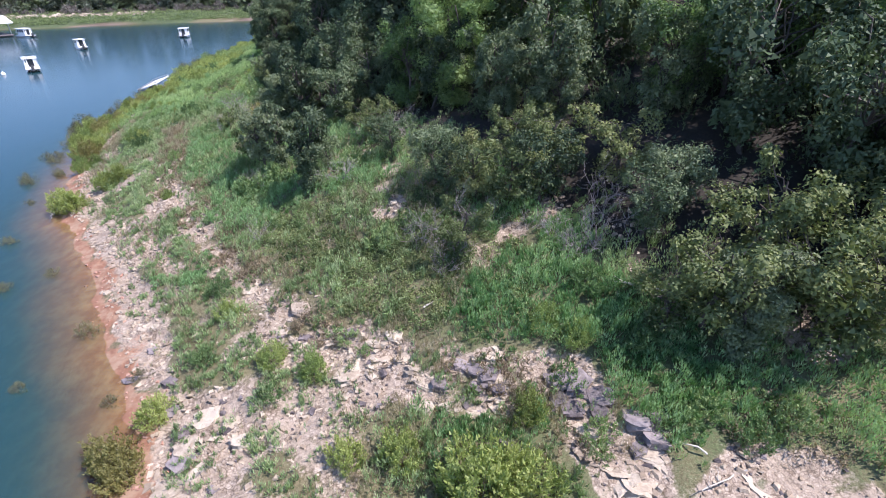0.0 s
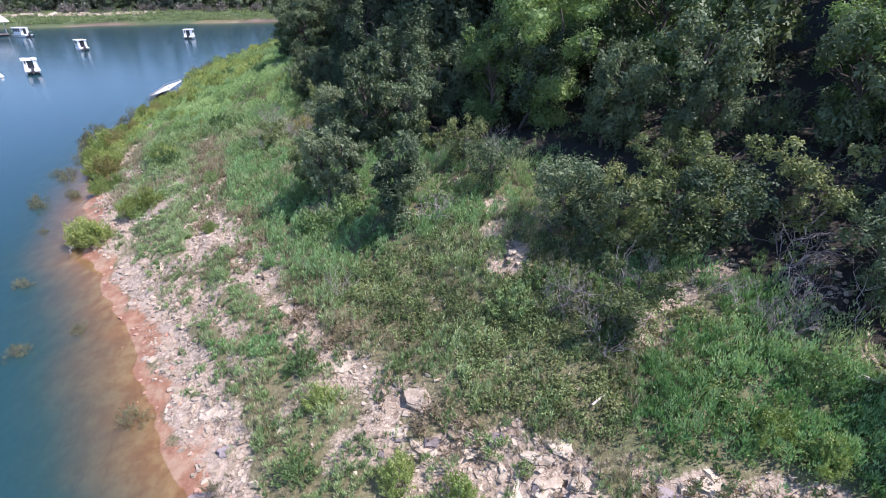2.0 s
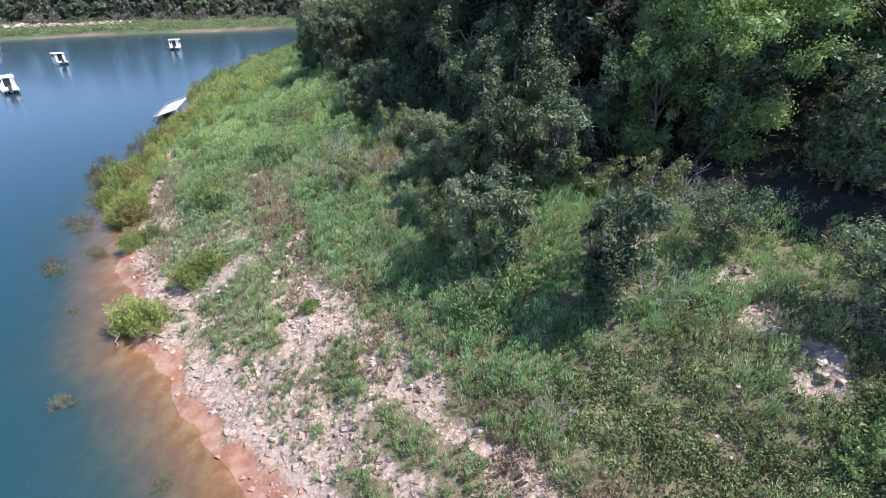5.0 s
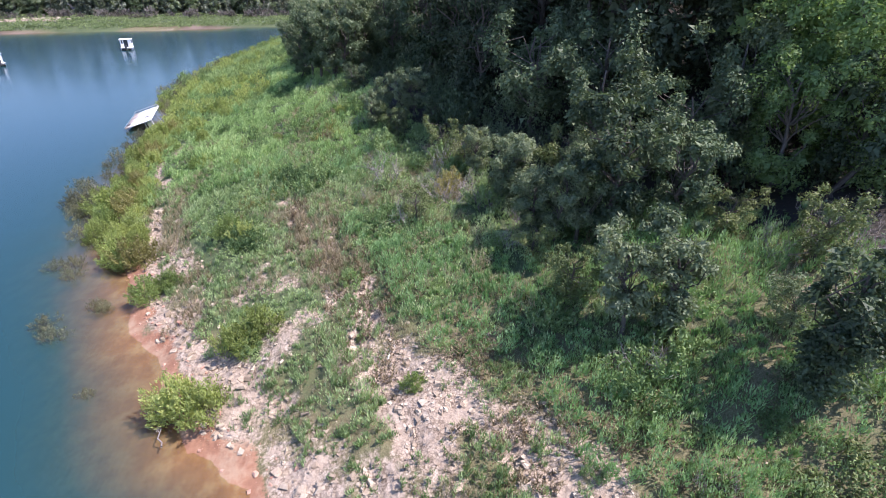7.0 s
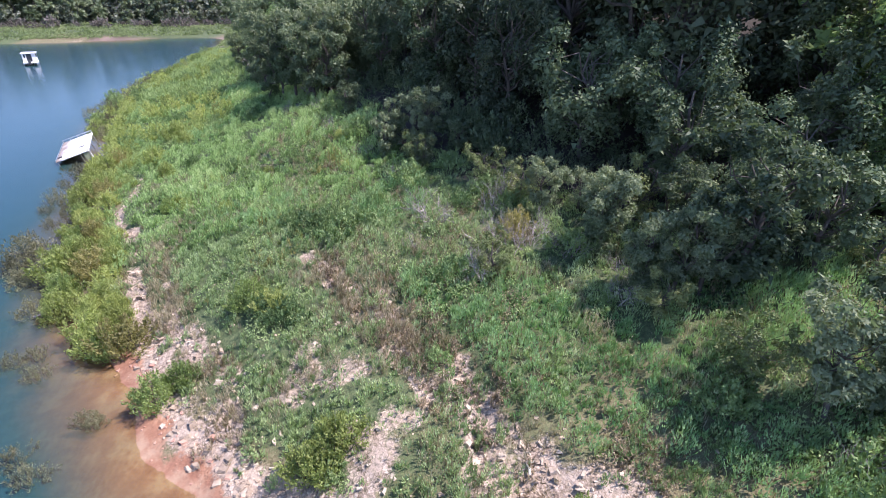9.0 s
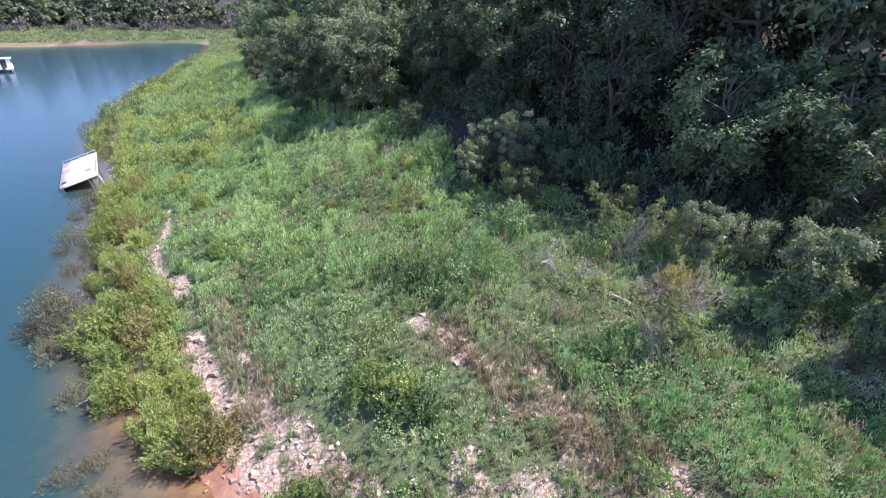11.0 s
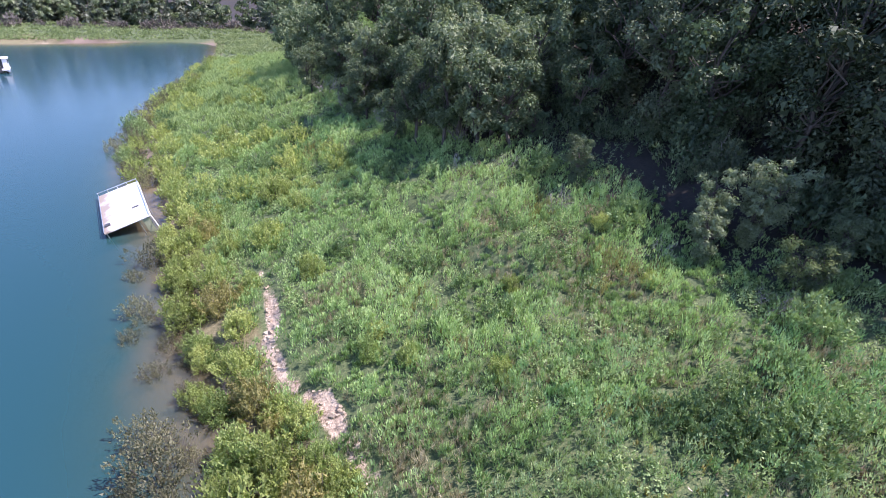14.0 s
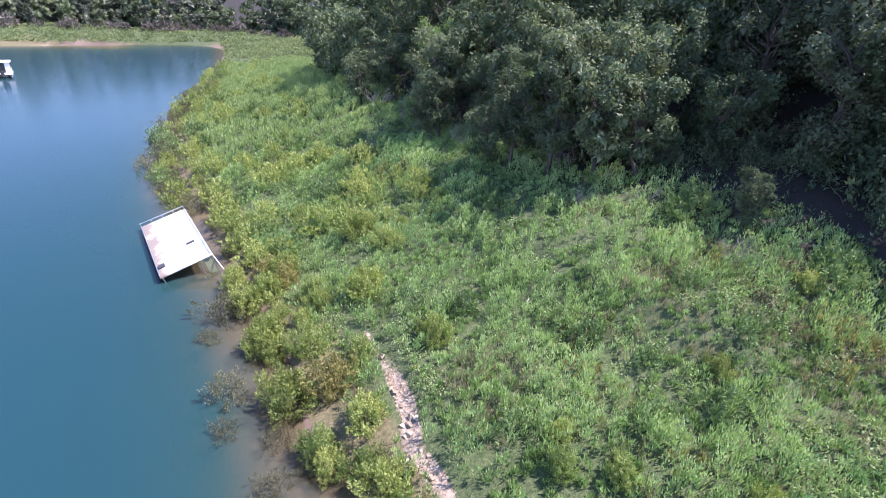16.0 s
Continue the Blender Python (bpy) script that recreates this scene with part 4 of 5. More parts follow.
for x, y, s in ((1.8, 15.9, 1.2), (0.6, 17.8, 1.1), (8.0, 15.7, 1.0), (6.9, 15.2, 0.9), (-2.6, 28.6, 1.1), (-0.9, 26.8, 1.0), (-8.2, 26.4, 1.0), (-10.4, 36.6, 1.0), (-10.8, 42.0, 1.2),
                (-12.2, 38.2, 1.1), (-11.6, 37.6, 1.0), (-16.6, 66.4, 1.3), (-19.2, 73.6, 1.2), (-14.6, 46.8, 0.8), (-14.2, 41.4, 1.3), (-11.9, 41.0, 0.8), (-20.4, 80.0, 1.3), (-20.9, 86.0, 1.3)):
    plant(DEADS[rng.integers(3)], x, y, rng, s)
for x, y, s in ((1.3, 18.3, 0.95), (2.0, 17.6, 1.0), (7.2, 15.5, 0.9), (6.5, 16.4, 0.8), (8.1, 16.6, 0.9), (5.6, 17.4, 0.8), (0.9, 21.4, 1.1), (-0.8, 28.1, 1.4), (0.4, 27.6, 1.2),
                (-3.4, 23.8, 1.2), (3.6, 18.4, 1.1), (8.6, 18.0, 1.3), (-8.4, 22.6, 0.6), (-6.9, 20.8, 0.7), (-10.2, 33.6, 0.9), (-15.4, 51.0, 0.8), (-17.2, 55.6, 0.9), (-11.3, 41.8, 1.2), (-12.2, 38.9, 0.9), (-11.2, 38.8, 0.8), (-10.1, 38.4, 0.8), (-13.7, 36.8, 1.1), (-13.5, 37.8, 0.8), (-9.1, 34.7, 0.8), (-15.4, 40.0, 0.6), (-18.6, 62.0, 0.9), (-16.6, 60.8, 0.8)):
    plant(DEADS[rng.integers(3)], x, y, rng, s)
for x, y, s in ((2.3, 16.6, 1.0), (8.3, 14.9, 0.9), (-5.2, 57.2, 1.0), (-4.4, 49.0, 1.2), (-10.4, 53.4, 0.7), (7.7, 17.2, 0.9)):
    plant(SNAGS[rng.integers(2)], x, y, rng, s)
for x, y, s in ((5.3, 12.7, 0.55), (6.2, 11.8, 0.6), (-4.6, 13.0, 0.6), (-26.8, 52.4, 0.5), (-26.2, 53.2, 0.45), (-25.6, 51.4, 0.45), (-23.4, 49.0, 0.5), (-16.4, 53.2, 0.45), (-21.0, 52.6, 0.4), (-16.7, 49.9, 0.4), (-14.9, 28.3, 0.42), (-7.1, 15.9, 0.5), (-11.5, 38.8, 0.8)):
    plant(SHRUBS[3 if y == 38.8 else 0 if y > 30 and rng.uniform() < 0.6 else 1], x, y, rng, s, label="yellow-green leafy shrub among the weeds")
for i in range(45):
    y = rng.uniform(38, 100)
    x = float(np.interp(y, [q[1] for q in SHORE[3:21]], [q[0] for q in SHORE[3:21]])) + rng.uniform(3.6, 14.5)
    plant(LOW_BUSHES[rng.integers(3)], x, y, rng, rng.uniform(0.45, 0.85))
for i in range(40):
    y = rng.uniform(8, 38)
    x = float(np.interp(y, [q[1] for q in SHORE[3:21]], [q[0] for q in SHORE[3:21]])) + rng.uniform(8, 17)
    plant(LOW_BUSHES[rng.integers(3)], x, y, rng, rng.uniform(0.35, 0.75))
for x0, y0, x1, y1, count in ((-160, 186, -100, 210, 13), (-100, 210, -22, 231, 20), (-22, 231, -3, 205, 6)):
    for i in range(count):
        u = (i + rng.uniform(0, 1)) / count
        plant(GREY_BRUSH[rng.integers(2)], x0 + (x1 - x0) * u, y0 + (y1 - y0) * u + rng.uniform(-3, 1), rng, rng.uniform(0.6, 1.2))
# brown drowned brush all along the edge of the water
y = 46.0
while y < 128:
    x = float(np.interp(y, [q[1] for q in SHORE[3:21]], [q[0] for q in SHORE[3:21]])) - rng.uniform(0.2, 1.5) * (1 if y < 79 else 1.7)
    if not 69 < y < 78:
        plant(DROWNED[rng.integers(3)], x, y, rng, rng.uniform(0.28, 0.55) * (1 if y < 79 else 2.2), max(on_ground(x, y), -0.15))
    y += rng.uniform(1.2, 2.6) * (1 if y < 80 else 1.5)
remove(GREY_BRUSH + SNAGS + FAR_SHRUBS + LOW_BUSHES + SHRUBS + BUSHES + DROWNED + DEADS)


# ---------------------------------------------------------------- weeds and grass
def weeds(name, label, material, box, per_m2, tall, leaf, wide, count, cover, seed, clump_size=0.9, rising=(1.0, 4.6)):
    """A stand of upright weeds: leaves round many thin stalks; cover(x, y, d) from 0 to 1 says how thick it stands."""
    rng = np.random.default_rng(seed)
    x0, y0, x1, y1 = box
    # tufts of about eight stalks, and single low ones between them
    group = 8
    m = int((x1 - x0) * (y1 - y0) * per_m2 * 0.85 / group)
    cx, cy = rng.uniform(x0, x1, m), rng.uniform(y0, y1, m)
    spread = clump_size * rng.uniform(0.10, 0.30, m)
    g = np.repeat(np.arange(m), group)
    off = rng.normal(size=(len(g), 2))
    rise = rng.uniform(0.55, 1.25, m)[g] * np.exp(-0.28 * (off ** 2).sum(1)) + 0.12
    shade = (rng.normal(size=m) * 0.13)[g]
    extra = int((x1 - x0) * (y1 - y0) * per_m2 * 0.26)
    x = np.concatenate([cx[g] + off[:, 0] * spread[g], rng.uniform(x0, x1, extra)])
    y = np.concatenate([cy[g] + off[:, 1] * spread[g], rng.uniform(y0, y1, extra)])
    lean = np.concatenate([off * 0.16 + [0.12, -0.05], rng.normal(size=(extra, 2)) * 0.2])
    rise = np.concatenate([rise, rng.uniform(0.2, 0.5, extra)])
    # low stalks toned darker: shade of the gaps between tufts put into their colour
    shade = np.concatenate([shade, rng.normal(size=extra) * 0.1 - 0.08])
    d = inland(x, y)
    ok = rng.uniform(size=len(x)) < cover(x, y, d)
    x, y, d, lean, rise, shade = x[ok], y[ok], d[ok], lean[ok], rise[ok], shade[ok]
    z = height(x, y, d)
    n = len(x)
    tallness = tall * 1.25 * rise * rng.uniform(0.85, 1.15, n) * (0.65 + 0.7 * field(x, y, 5.0, seed + 4))
    k = np.repeat(np.arange(n), count)
    u = rng.uniform(0.0, 1.0, len(k)) ** 0.65
    h = tallness[k] * u
    at = np.stack([x[k] + lean[k, 0] * h, y[k] + lean[k, 1] * h, z[k] + h * 0.85 - 0.03], -1) + rng.normal(size=(len(k), 3)) * 0.03
    a = rng.uniform(0, 2 * np.pi, len(k))
    way = np.stack([np.cos(a), np.sin(a), rng.uniform(*rising, len(k))], -1)
    face = np.stack([np.cos(a) * 0.8, np.sin(a) * 0.8, np.full(len(k), 0.8)], -1)
    v, f = blades(at, way, leaf * (1.35 - 0.5 * u) * rng.uniform(0.7, 1.3, len(k)), wide * (1.25 - 0.55 * u) * rng.uniform(0.6, 1.1, len(k)), rng, facing=face)
    me = mesh_np(name, v, f, [material])
    # pale tips, and some light on the upper leaves, both held in this tone
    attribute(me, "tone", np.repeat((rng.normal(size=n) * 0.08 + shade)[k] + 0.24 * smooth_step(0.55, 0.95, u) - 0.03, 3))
    return tagged(new(name, me), label, "weeds", kind="stuff")


def worn_side(x, y):
    """From 0 to 1: the trodden ground between the trail and the water, where all stays low."""
    return smooth_step(0.8, -0.2, x - np.interp(y, TRAIL_Y, TRAIL_X)) * smooth_step(46, 36, y) * smooth_step(9, 12, y) * (1 - strip_cover(x, y))


def plumes(name, label, material, box, per_m2, tall, leaf, wide, count, cover, seed, bushy=0.17):
    """Tall feathery weeds: each one stalk in a narrow plume of small rising leaves, over low leaves at its foot."""
    rng = np.random.default_rng(seed)
    x0, y0, x1, y1 = box
    n = int((x1 - x0) * (y1 - y0) * per_m2)
    x, y = rng.uniform(x0, x1, n), rng.uniform(y0, y1, n)
    d = inland(x, y)
    ok = rng.uniform(size=n) < cover(x, y, d)
    x, y, d = x[ok], y[ok], d[ok]
    z, n = height(x, y, d), ok.sum()
    group = field(x, y, 1.1, seed + 5, 2)                    # neighbours grow to like heights and tints
    rise = tall * (0.22 + 0.95 * smooth_step(0.28, 0.72, group)) * rng.uniform(0.7, 1.25, n) * (0.7 + 0.6 * field(x, y, 5.0, seed + 4))
    rise = rise * (1 - 0.5 * worn_side(x, y))
    lean = rng.normal(size=(n, 2)) * 0.13 + [0.12, -0.05]
    k = np.repeat(np.arange(n), count)
    u = rng.uniform(0.0, 1.0, len(k)) ** 0.75
    h = rise[k] * (0.08 + 0.92 * u)
    a = rng.uniform(0, 2 * np.pi, len(k))
    r = bushy * (0.25 + 0.9 * (1 - u) ** 0.7) * rng.uniform(0.3, 1.1, len(k)) * (0.6 + 0.6 * rise[k] / tall)
    ca, sa = np.cos(a), np.sin(a)
    at = np.stack([x[k] + lean[k, 0] * h + ca * r, y[k] + lean[k, 1] * h + sa * r, z[k] + h * 0.88], -1)
    way = np.stack([ca, sa, rng.uniform(1.0, 3.2, len(k)) + 1.2 * u], -1)
    face = np.stack([ca * 0.9, sa * 0.9, np.full(len(k), 0.8)], -1)
    v, f = blades(at, way, leaf * (1.3 - 0.5 * u) * rng.uniform(0.7, 1.3, len(k)), wide * (1.25 - 0.5 * u) * rng.uniform(0.7, 1.15, len(k)), rng, facing=face, jitter=0.5)
    me = mesh_np(name, v, f, [material])
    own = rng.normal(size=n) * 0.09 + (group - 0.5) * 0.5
    # upper leaves lighter: pale tips and top light together painted into the tone
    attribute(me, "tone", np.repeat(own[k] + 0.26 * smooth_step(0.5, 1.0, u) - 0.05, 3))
    return tagged(new(name, me), label, "weeds", kind="stuff")


def mounds(name, label, material, box, per_m2, size, leaf, count, cover, seed, flat=0.8):
    """Low leafy herbs and brush, in lumpy cushions of leaves."""
    rng = np.random.default_rng(seed)
    x0, y0, x1, y1 = box
    n = int((x1 - x0) * (y1 - y0) * per_m2)
    x, y = rng.uniform(x0, x1, n), rng.uniform(y0, y1, n)
    d = inland(x, y)
    ok = rng.uniform(size=n) < cover(x, y, d)
    x, y, d = x[ok], y[ok], d[ok]
    z, n = height(x, y, d), ok.sum()
    big = size[0] + (size[1] - size[0]) * rng.uniform(size=n) ** 1.6
    turn, lobes = rng.uniform(0, 6.28, n), rng.integers(2, 5, n)
    k = np.repeat(np.arange(n), np.maximum(12, count * (big / size[1]) ** 1.5).astype(int))
    a, e = rng.uniform(0, 2 * np.pi, len(k)), np.arcsin(rng.uniform(-0.05, 1.0, len(k)))
    r = big[k] * (1 + 0.28 * np.cos(lobes[k] * a + turn[k]) + 0.16 * np.cos(5 * e + 3 * a + turn[k])) * rng.uniform(0.62, 1.06, len(k))
    way = np.stack([np.cos(a) * np.cos(e), np.sin(a) * np.cos(e), np.sin(e)], -1)
    at = np.stack([x[k], y[k], z[k] + 0.05 * big[k]], -1) + way * r[:, None] * [1, 1, flat * 1.25]
    out = np.cross(way, rng.normal(size=(len(k), 3))) + way * 0.6 + [0, 0, 0.25]
    v, f = blades(at, out, leaf * rng.uniform(0.7, 1.35, len(k)), leaf * rng.uniform(0.5, 0.8, len(k)), rng, facing=way + [0, 0, 0.3])
    me = mesh_np(name, v, f, [material])
    # tone differs by cushion and rises with sin(e): tops lighter than sides
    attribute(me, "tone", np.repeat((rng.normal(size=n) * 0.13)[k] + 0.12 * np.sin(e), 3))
    return tagged(new(name, me), label, "weeds", kind="stuff")


def edge_d(y):
    return np.interp(y, [0, 8, 13, 20, 40, 60, 100, 150, 200], [26, 25, 19, 17.5, 17, 17, 16.5, 24, 34])


def straw(x, y):
    """Pale sparse grass beside the shore path and the upper trail."""
    trail = smooth_step(1.9, 0.7, np.abs(x - np.interp(y, TRAIL_Y, TRAIL_X) - 0.2)) * smooth_step(42.5, 40, y)
    side = smooth_step(1.0, 0.4, np.abs(x - np.interp(y, [37.4, 39.4, 41.0, 44.6, 50.5], [-23.6, -24.6, -25.4, -26.1, -27.5]))) * smooth_step(51, 48, y)
    return np.maximum(trail, side) * smooth_step(33, 35, y) * smooth_step(0.34, 0.5, field(x, y, 1.6, 93, 2))


def green(x, y, d):
    open_ = (1 - smooth_step(0.38, 0.75, bare_cover(x, y, d)) * 0.97) * (1 - 0.93 * band_cover(x, y, np.interp(y, [34, 44], [0.3, 0.24])) * (1 - strip_cover(x, y)))
    start = np.interp(y, [0, 30, 44, 60], [1.2, 1.2, 0.8, 0.6])
    open_ = open_ * (1 - 0.55 * straw(x, y))
    return open_ * smooth_step(start, start + 1.2, d) * smooth_step(edge_d(y) + 2.5, edge_d(y) - 1.0, d)


def thin(x, y, d):
    """Worn stretches near the shore where pale stones show between the weeds."""
    return smooth_step(2.2, 3.2, d) * smooth_step(8, 6, d) * smooth_step(44, 34, y) * smooth_step(0.40, 0.58, field(x, y, 1.3, 88, 2)) * (1 - strip_cover(x, y))


def teal_patch(x, y, d):
    lush = np.maximum.reduce([smooth_step(r * 1.3, r * 0.5, np.hypot(x - px, y - py)) for px, py, r in
                              ((3.4, 13.9, 1.9), (5.8, 13.1, 2.6), (4.2, 14.2, 2.2), (8.4, 11.9, 2.2), (7.0, 16.2, 1.2), (8.9, 9.2, 1.7), (-8.7, 25.3, 2.3), (-9.6, 24.4, 1.6), (-10.0, 26.8, 1.6), (-1.0, 23.6, 1.3), (-4.0, 26.3, 1.3), (-12.6, 32.3, 1.9), (-15.6, 37.2, 1.6), (-13.6, 34.0, 1.6), (4.6, 12.2, 1.0))])
    return smooth_step(0.58, 0.74, 0.5 * lush + field(x, y, 5.0, 77, 2) + 0.14 * smooth_step(5, 8, d) * smooth_step(17, 12, d) * smooth_step(14, 20, y) * smooth_step(60, 46, y))


def brush(x, y, d):
    return smooth_step(7.0, 8.5, d) * smooth_step(16, 13.5, d) * smooth_step(26, 20, y) * smooth_step(10.5, 13, y) * smooth_step(0.35, 0.55, field(x, y, 3.0, 71, 2) + 0.22) * (1 - 0.8 * teal_patch(x, y, d))


def leafy(x, y, d):
    """Where broad-leaved herbs stand between the feathery ones."""
    return smooth_step(0.46, 0.60, field(x, y, 3.2, 79, 3) + 0.10 * smooth_step(6, 3, d) * smooth_step(40, 50, y))


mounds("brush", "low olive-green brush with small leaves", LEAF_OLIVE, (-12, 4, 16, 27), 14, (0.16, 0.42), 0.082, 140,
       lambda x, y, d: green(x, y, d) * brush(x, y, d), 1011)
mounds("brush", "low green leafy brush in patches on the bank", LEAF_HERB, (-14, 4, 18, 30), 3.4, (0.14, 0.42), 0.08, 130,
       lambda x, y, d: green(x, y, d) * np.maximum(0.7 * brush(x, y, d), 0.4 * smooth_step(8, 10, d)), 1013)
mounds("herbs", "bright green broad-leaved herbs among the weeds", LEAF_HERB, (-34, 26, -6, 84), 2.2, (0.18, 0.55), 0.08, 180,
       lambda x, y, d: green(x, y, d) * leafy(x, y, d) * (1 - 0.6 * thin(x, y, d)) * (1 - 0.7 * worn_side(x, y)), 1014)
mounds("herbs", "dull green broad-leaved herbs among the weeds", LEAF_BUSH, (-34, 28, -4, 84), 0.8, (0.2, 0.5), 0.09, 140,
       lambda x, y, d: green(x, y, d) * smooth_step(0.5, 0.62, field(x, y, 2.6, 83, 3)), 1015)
WITHERED = [(-12.4, 38.9, 0.9), (-11.2, 38.6, 1.0), (-13.9, 37.2, 1.0), (-14.4, 40.6, 1.2), (-12.6, 42.0, 1.0), (-13.6, 34.9, 0.7), (-16.6, 51.2, 1.2), (-17.6, 53.4, 1.2), (-15.6, 54.4, 1.0), (-19.4, 55.8, 0.9), (-18.6, 61.9, 1.0),
            (-8.6, 19.9, 0.7), (-6.6, 18.9, 0.8), (-13.2, 28.6, 0.8), (-12.0, 26.4, 0.7), (-3.6, 14.9, 0.8), (0.4, 13.0, 0.7), (-16.4, 33.0, 0.7), (12.2, 8.2, 1.2), (10.6, 8.4, 0.9)]
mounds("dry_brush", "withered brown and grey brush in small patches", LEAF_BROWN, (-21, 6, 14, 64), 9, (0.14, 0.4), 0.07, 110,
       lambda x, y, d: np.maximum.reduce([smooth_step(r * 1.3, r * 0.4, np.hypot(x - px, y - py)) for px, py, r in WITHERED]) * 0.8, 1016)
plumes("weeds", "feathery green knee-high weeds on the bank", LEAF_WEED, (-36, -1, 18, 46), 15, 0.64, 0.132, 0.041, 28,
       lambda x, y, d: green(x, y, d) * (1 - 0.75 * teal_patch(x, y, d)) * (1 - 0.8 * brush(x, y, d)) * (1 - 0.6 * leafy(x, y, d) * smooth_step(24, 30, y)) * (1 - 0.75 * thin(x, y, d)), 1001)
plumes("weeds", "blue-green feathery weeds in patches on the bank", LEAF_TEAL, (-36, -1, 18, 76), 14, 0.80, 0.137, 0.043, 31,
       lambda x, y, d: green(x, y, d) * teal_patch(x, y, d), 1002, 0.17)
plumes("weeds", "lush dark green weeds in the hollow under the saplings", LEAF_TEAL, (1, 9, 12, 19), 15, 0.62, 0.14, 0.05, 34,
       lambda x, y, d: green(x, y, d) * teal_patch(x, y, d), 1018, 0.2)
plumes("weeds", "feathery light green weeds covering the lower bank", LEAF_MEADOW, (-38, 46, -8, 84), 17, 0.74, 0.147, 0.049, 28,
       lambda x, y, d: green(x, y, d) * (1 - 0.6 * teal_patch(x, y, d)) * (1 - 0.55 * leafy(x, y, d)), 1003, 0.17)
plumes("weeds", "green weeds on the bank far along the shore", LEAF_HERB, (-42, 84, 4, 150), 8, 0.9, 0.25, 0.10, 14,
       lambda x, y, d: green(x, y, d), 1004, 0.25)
weeds("weeds", "grassy meadow on the far bank", LEAF_GRASS, (-180, 150, 14, 250), 2.0, 0.4, 0.46, 0.18, 9,
      lambda x, y, d: smooth_step(np.interp(x, [-50, -34], [0.8, -0.4]), np.interp(x, [-50, -34], [2.0, 0.4]), d) * smooth_step(40, 30, d), 1005, 5.0, (0.2, 1.8))
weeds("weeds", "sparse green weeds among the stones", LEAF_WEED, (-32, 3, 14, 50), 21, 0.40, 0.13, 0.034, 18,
      lambda x, y, d: smooth_step(0.9, 1.8, d) * smooth_step(14, 9, d) * smooth_step(0.38, 0.58, field(x, y, 1.5, 87, 2)), 1007, 0.6)
weeds("undergrowth", "dark leafy undergrowth on the floor of the woods", LEAF_OAK, (-22, -2, 30, 104), 4, 0.6, 0.15, 0.075, 10,
      lambda x, y, d: smooth_step(edge_d(y) - 0.5, edge_d(y) + 2, d) * smooth_step(edge_d(y) + 20, edge_d(y) + 15, d), 1008, 2.0, (-0.2, 1.2))
weeds("dry_weeds", "patches of brown withered weeds in the meadow", LEAF_RUST, (-32, 40, -10, 76), 7, 0.6, 0.15, 0.04, 16,
      lambda x, y, d: green(x, y, d) * smooth_step(0.62, 0.72, field(x, y, 3.5, 97, 2)), 1009)
weeds("dry_weeds", "brown withered weeds along the stony trail", LEAF_BROWN, (-20, 7, 8, 42), 24, 0.5, 0.14, 0.045, 11,
      lambda x, y, d: smooth_step(2.6, 1.2, np.abs(x - np.interp(y, TRAIL_Y, TRAIL_X) - 1.0)) * smooth_step(0.42, 0.6, field(x, y, 1.8, 99, 2)), 1012, 1.0, (0.4, 2.4))
weeds("dry_grass", "pale straw grass beside the upper trail", LEAF_DRY, (-30, 33, -14, 51), 44, 0.34, 0.2, 0.028, 10,
      lambda x, y, d: straw(x, y), 1017)
weeds("dry_grass", "thin straw-coloured grass between the stones", LEAF_DRY, (-34, 2, 18, 58), 22, 0.40, 0.22, 0.02, 12,
      lambda x, y, d: smooth_step(0.6, 2, d) * smooth_step(edge_d(y), 12, d) * smooth_step(1.2, 0.4, bare_cover(x, y, d)) * smooth_step(0.35, 0.6, field(x, y, 3, 91)), 1006)


# ---------------------------------------------------------------- rocks
def rock_shape(seed, flat=0.6, detail=3, rough=0.10):
    """A broken block of bedded stone: a lump cut by steep planes, flat on top, with ledges along its sides."""
    rng = np.random.default_rng(seed)
    bm = bmesh.new()
    bmesh.ops.create_icosphere(bm, subdivisions=detail, radius=1.0)
    cuts = [(unit(np.array([math.cos(a), math.sin(a), rng.uniform(-0.25, 0.35)])), rng.uniform(0.5, 0.85)) for a in np.arange(7) * 0.9 + rng.uniform(0, 1, 7)]
    cuts.append((unit(rng.normal(size=3) * 0.2 + [0, 0, 1]), rng.uniform(0.4, 0.55)))
    for v in bm.verts:
        p = np.array(v.co) * 1.15
        for n, reach in cuts:
            over = p @ n - reach
            if over > 0:
                p = p - n * over * 0.97
        bed = math.floor(p[2] * 5 + 0.6 * noise.noise(Vector(p) * 1.5)) % 2
        p[:2] *= 1 - 0.14 * bed
        crack = abs(noise.noise(Vector(p) * 2.4 + Vector((seed, 0, 0))))
        p = p * (1 - 0.20 * max(0.0, 1 - crack * 6)) * (1 + rough * noise.noise(Vector(p) * 5 + Vector((0, seed, 0))))
        v.co = (p[0], p[1], p[2] * flat)
    return bm


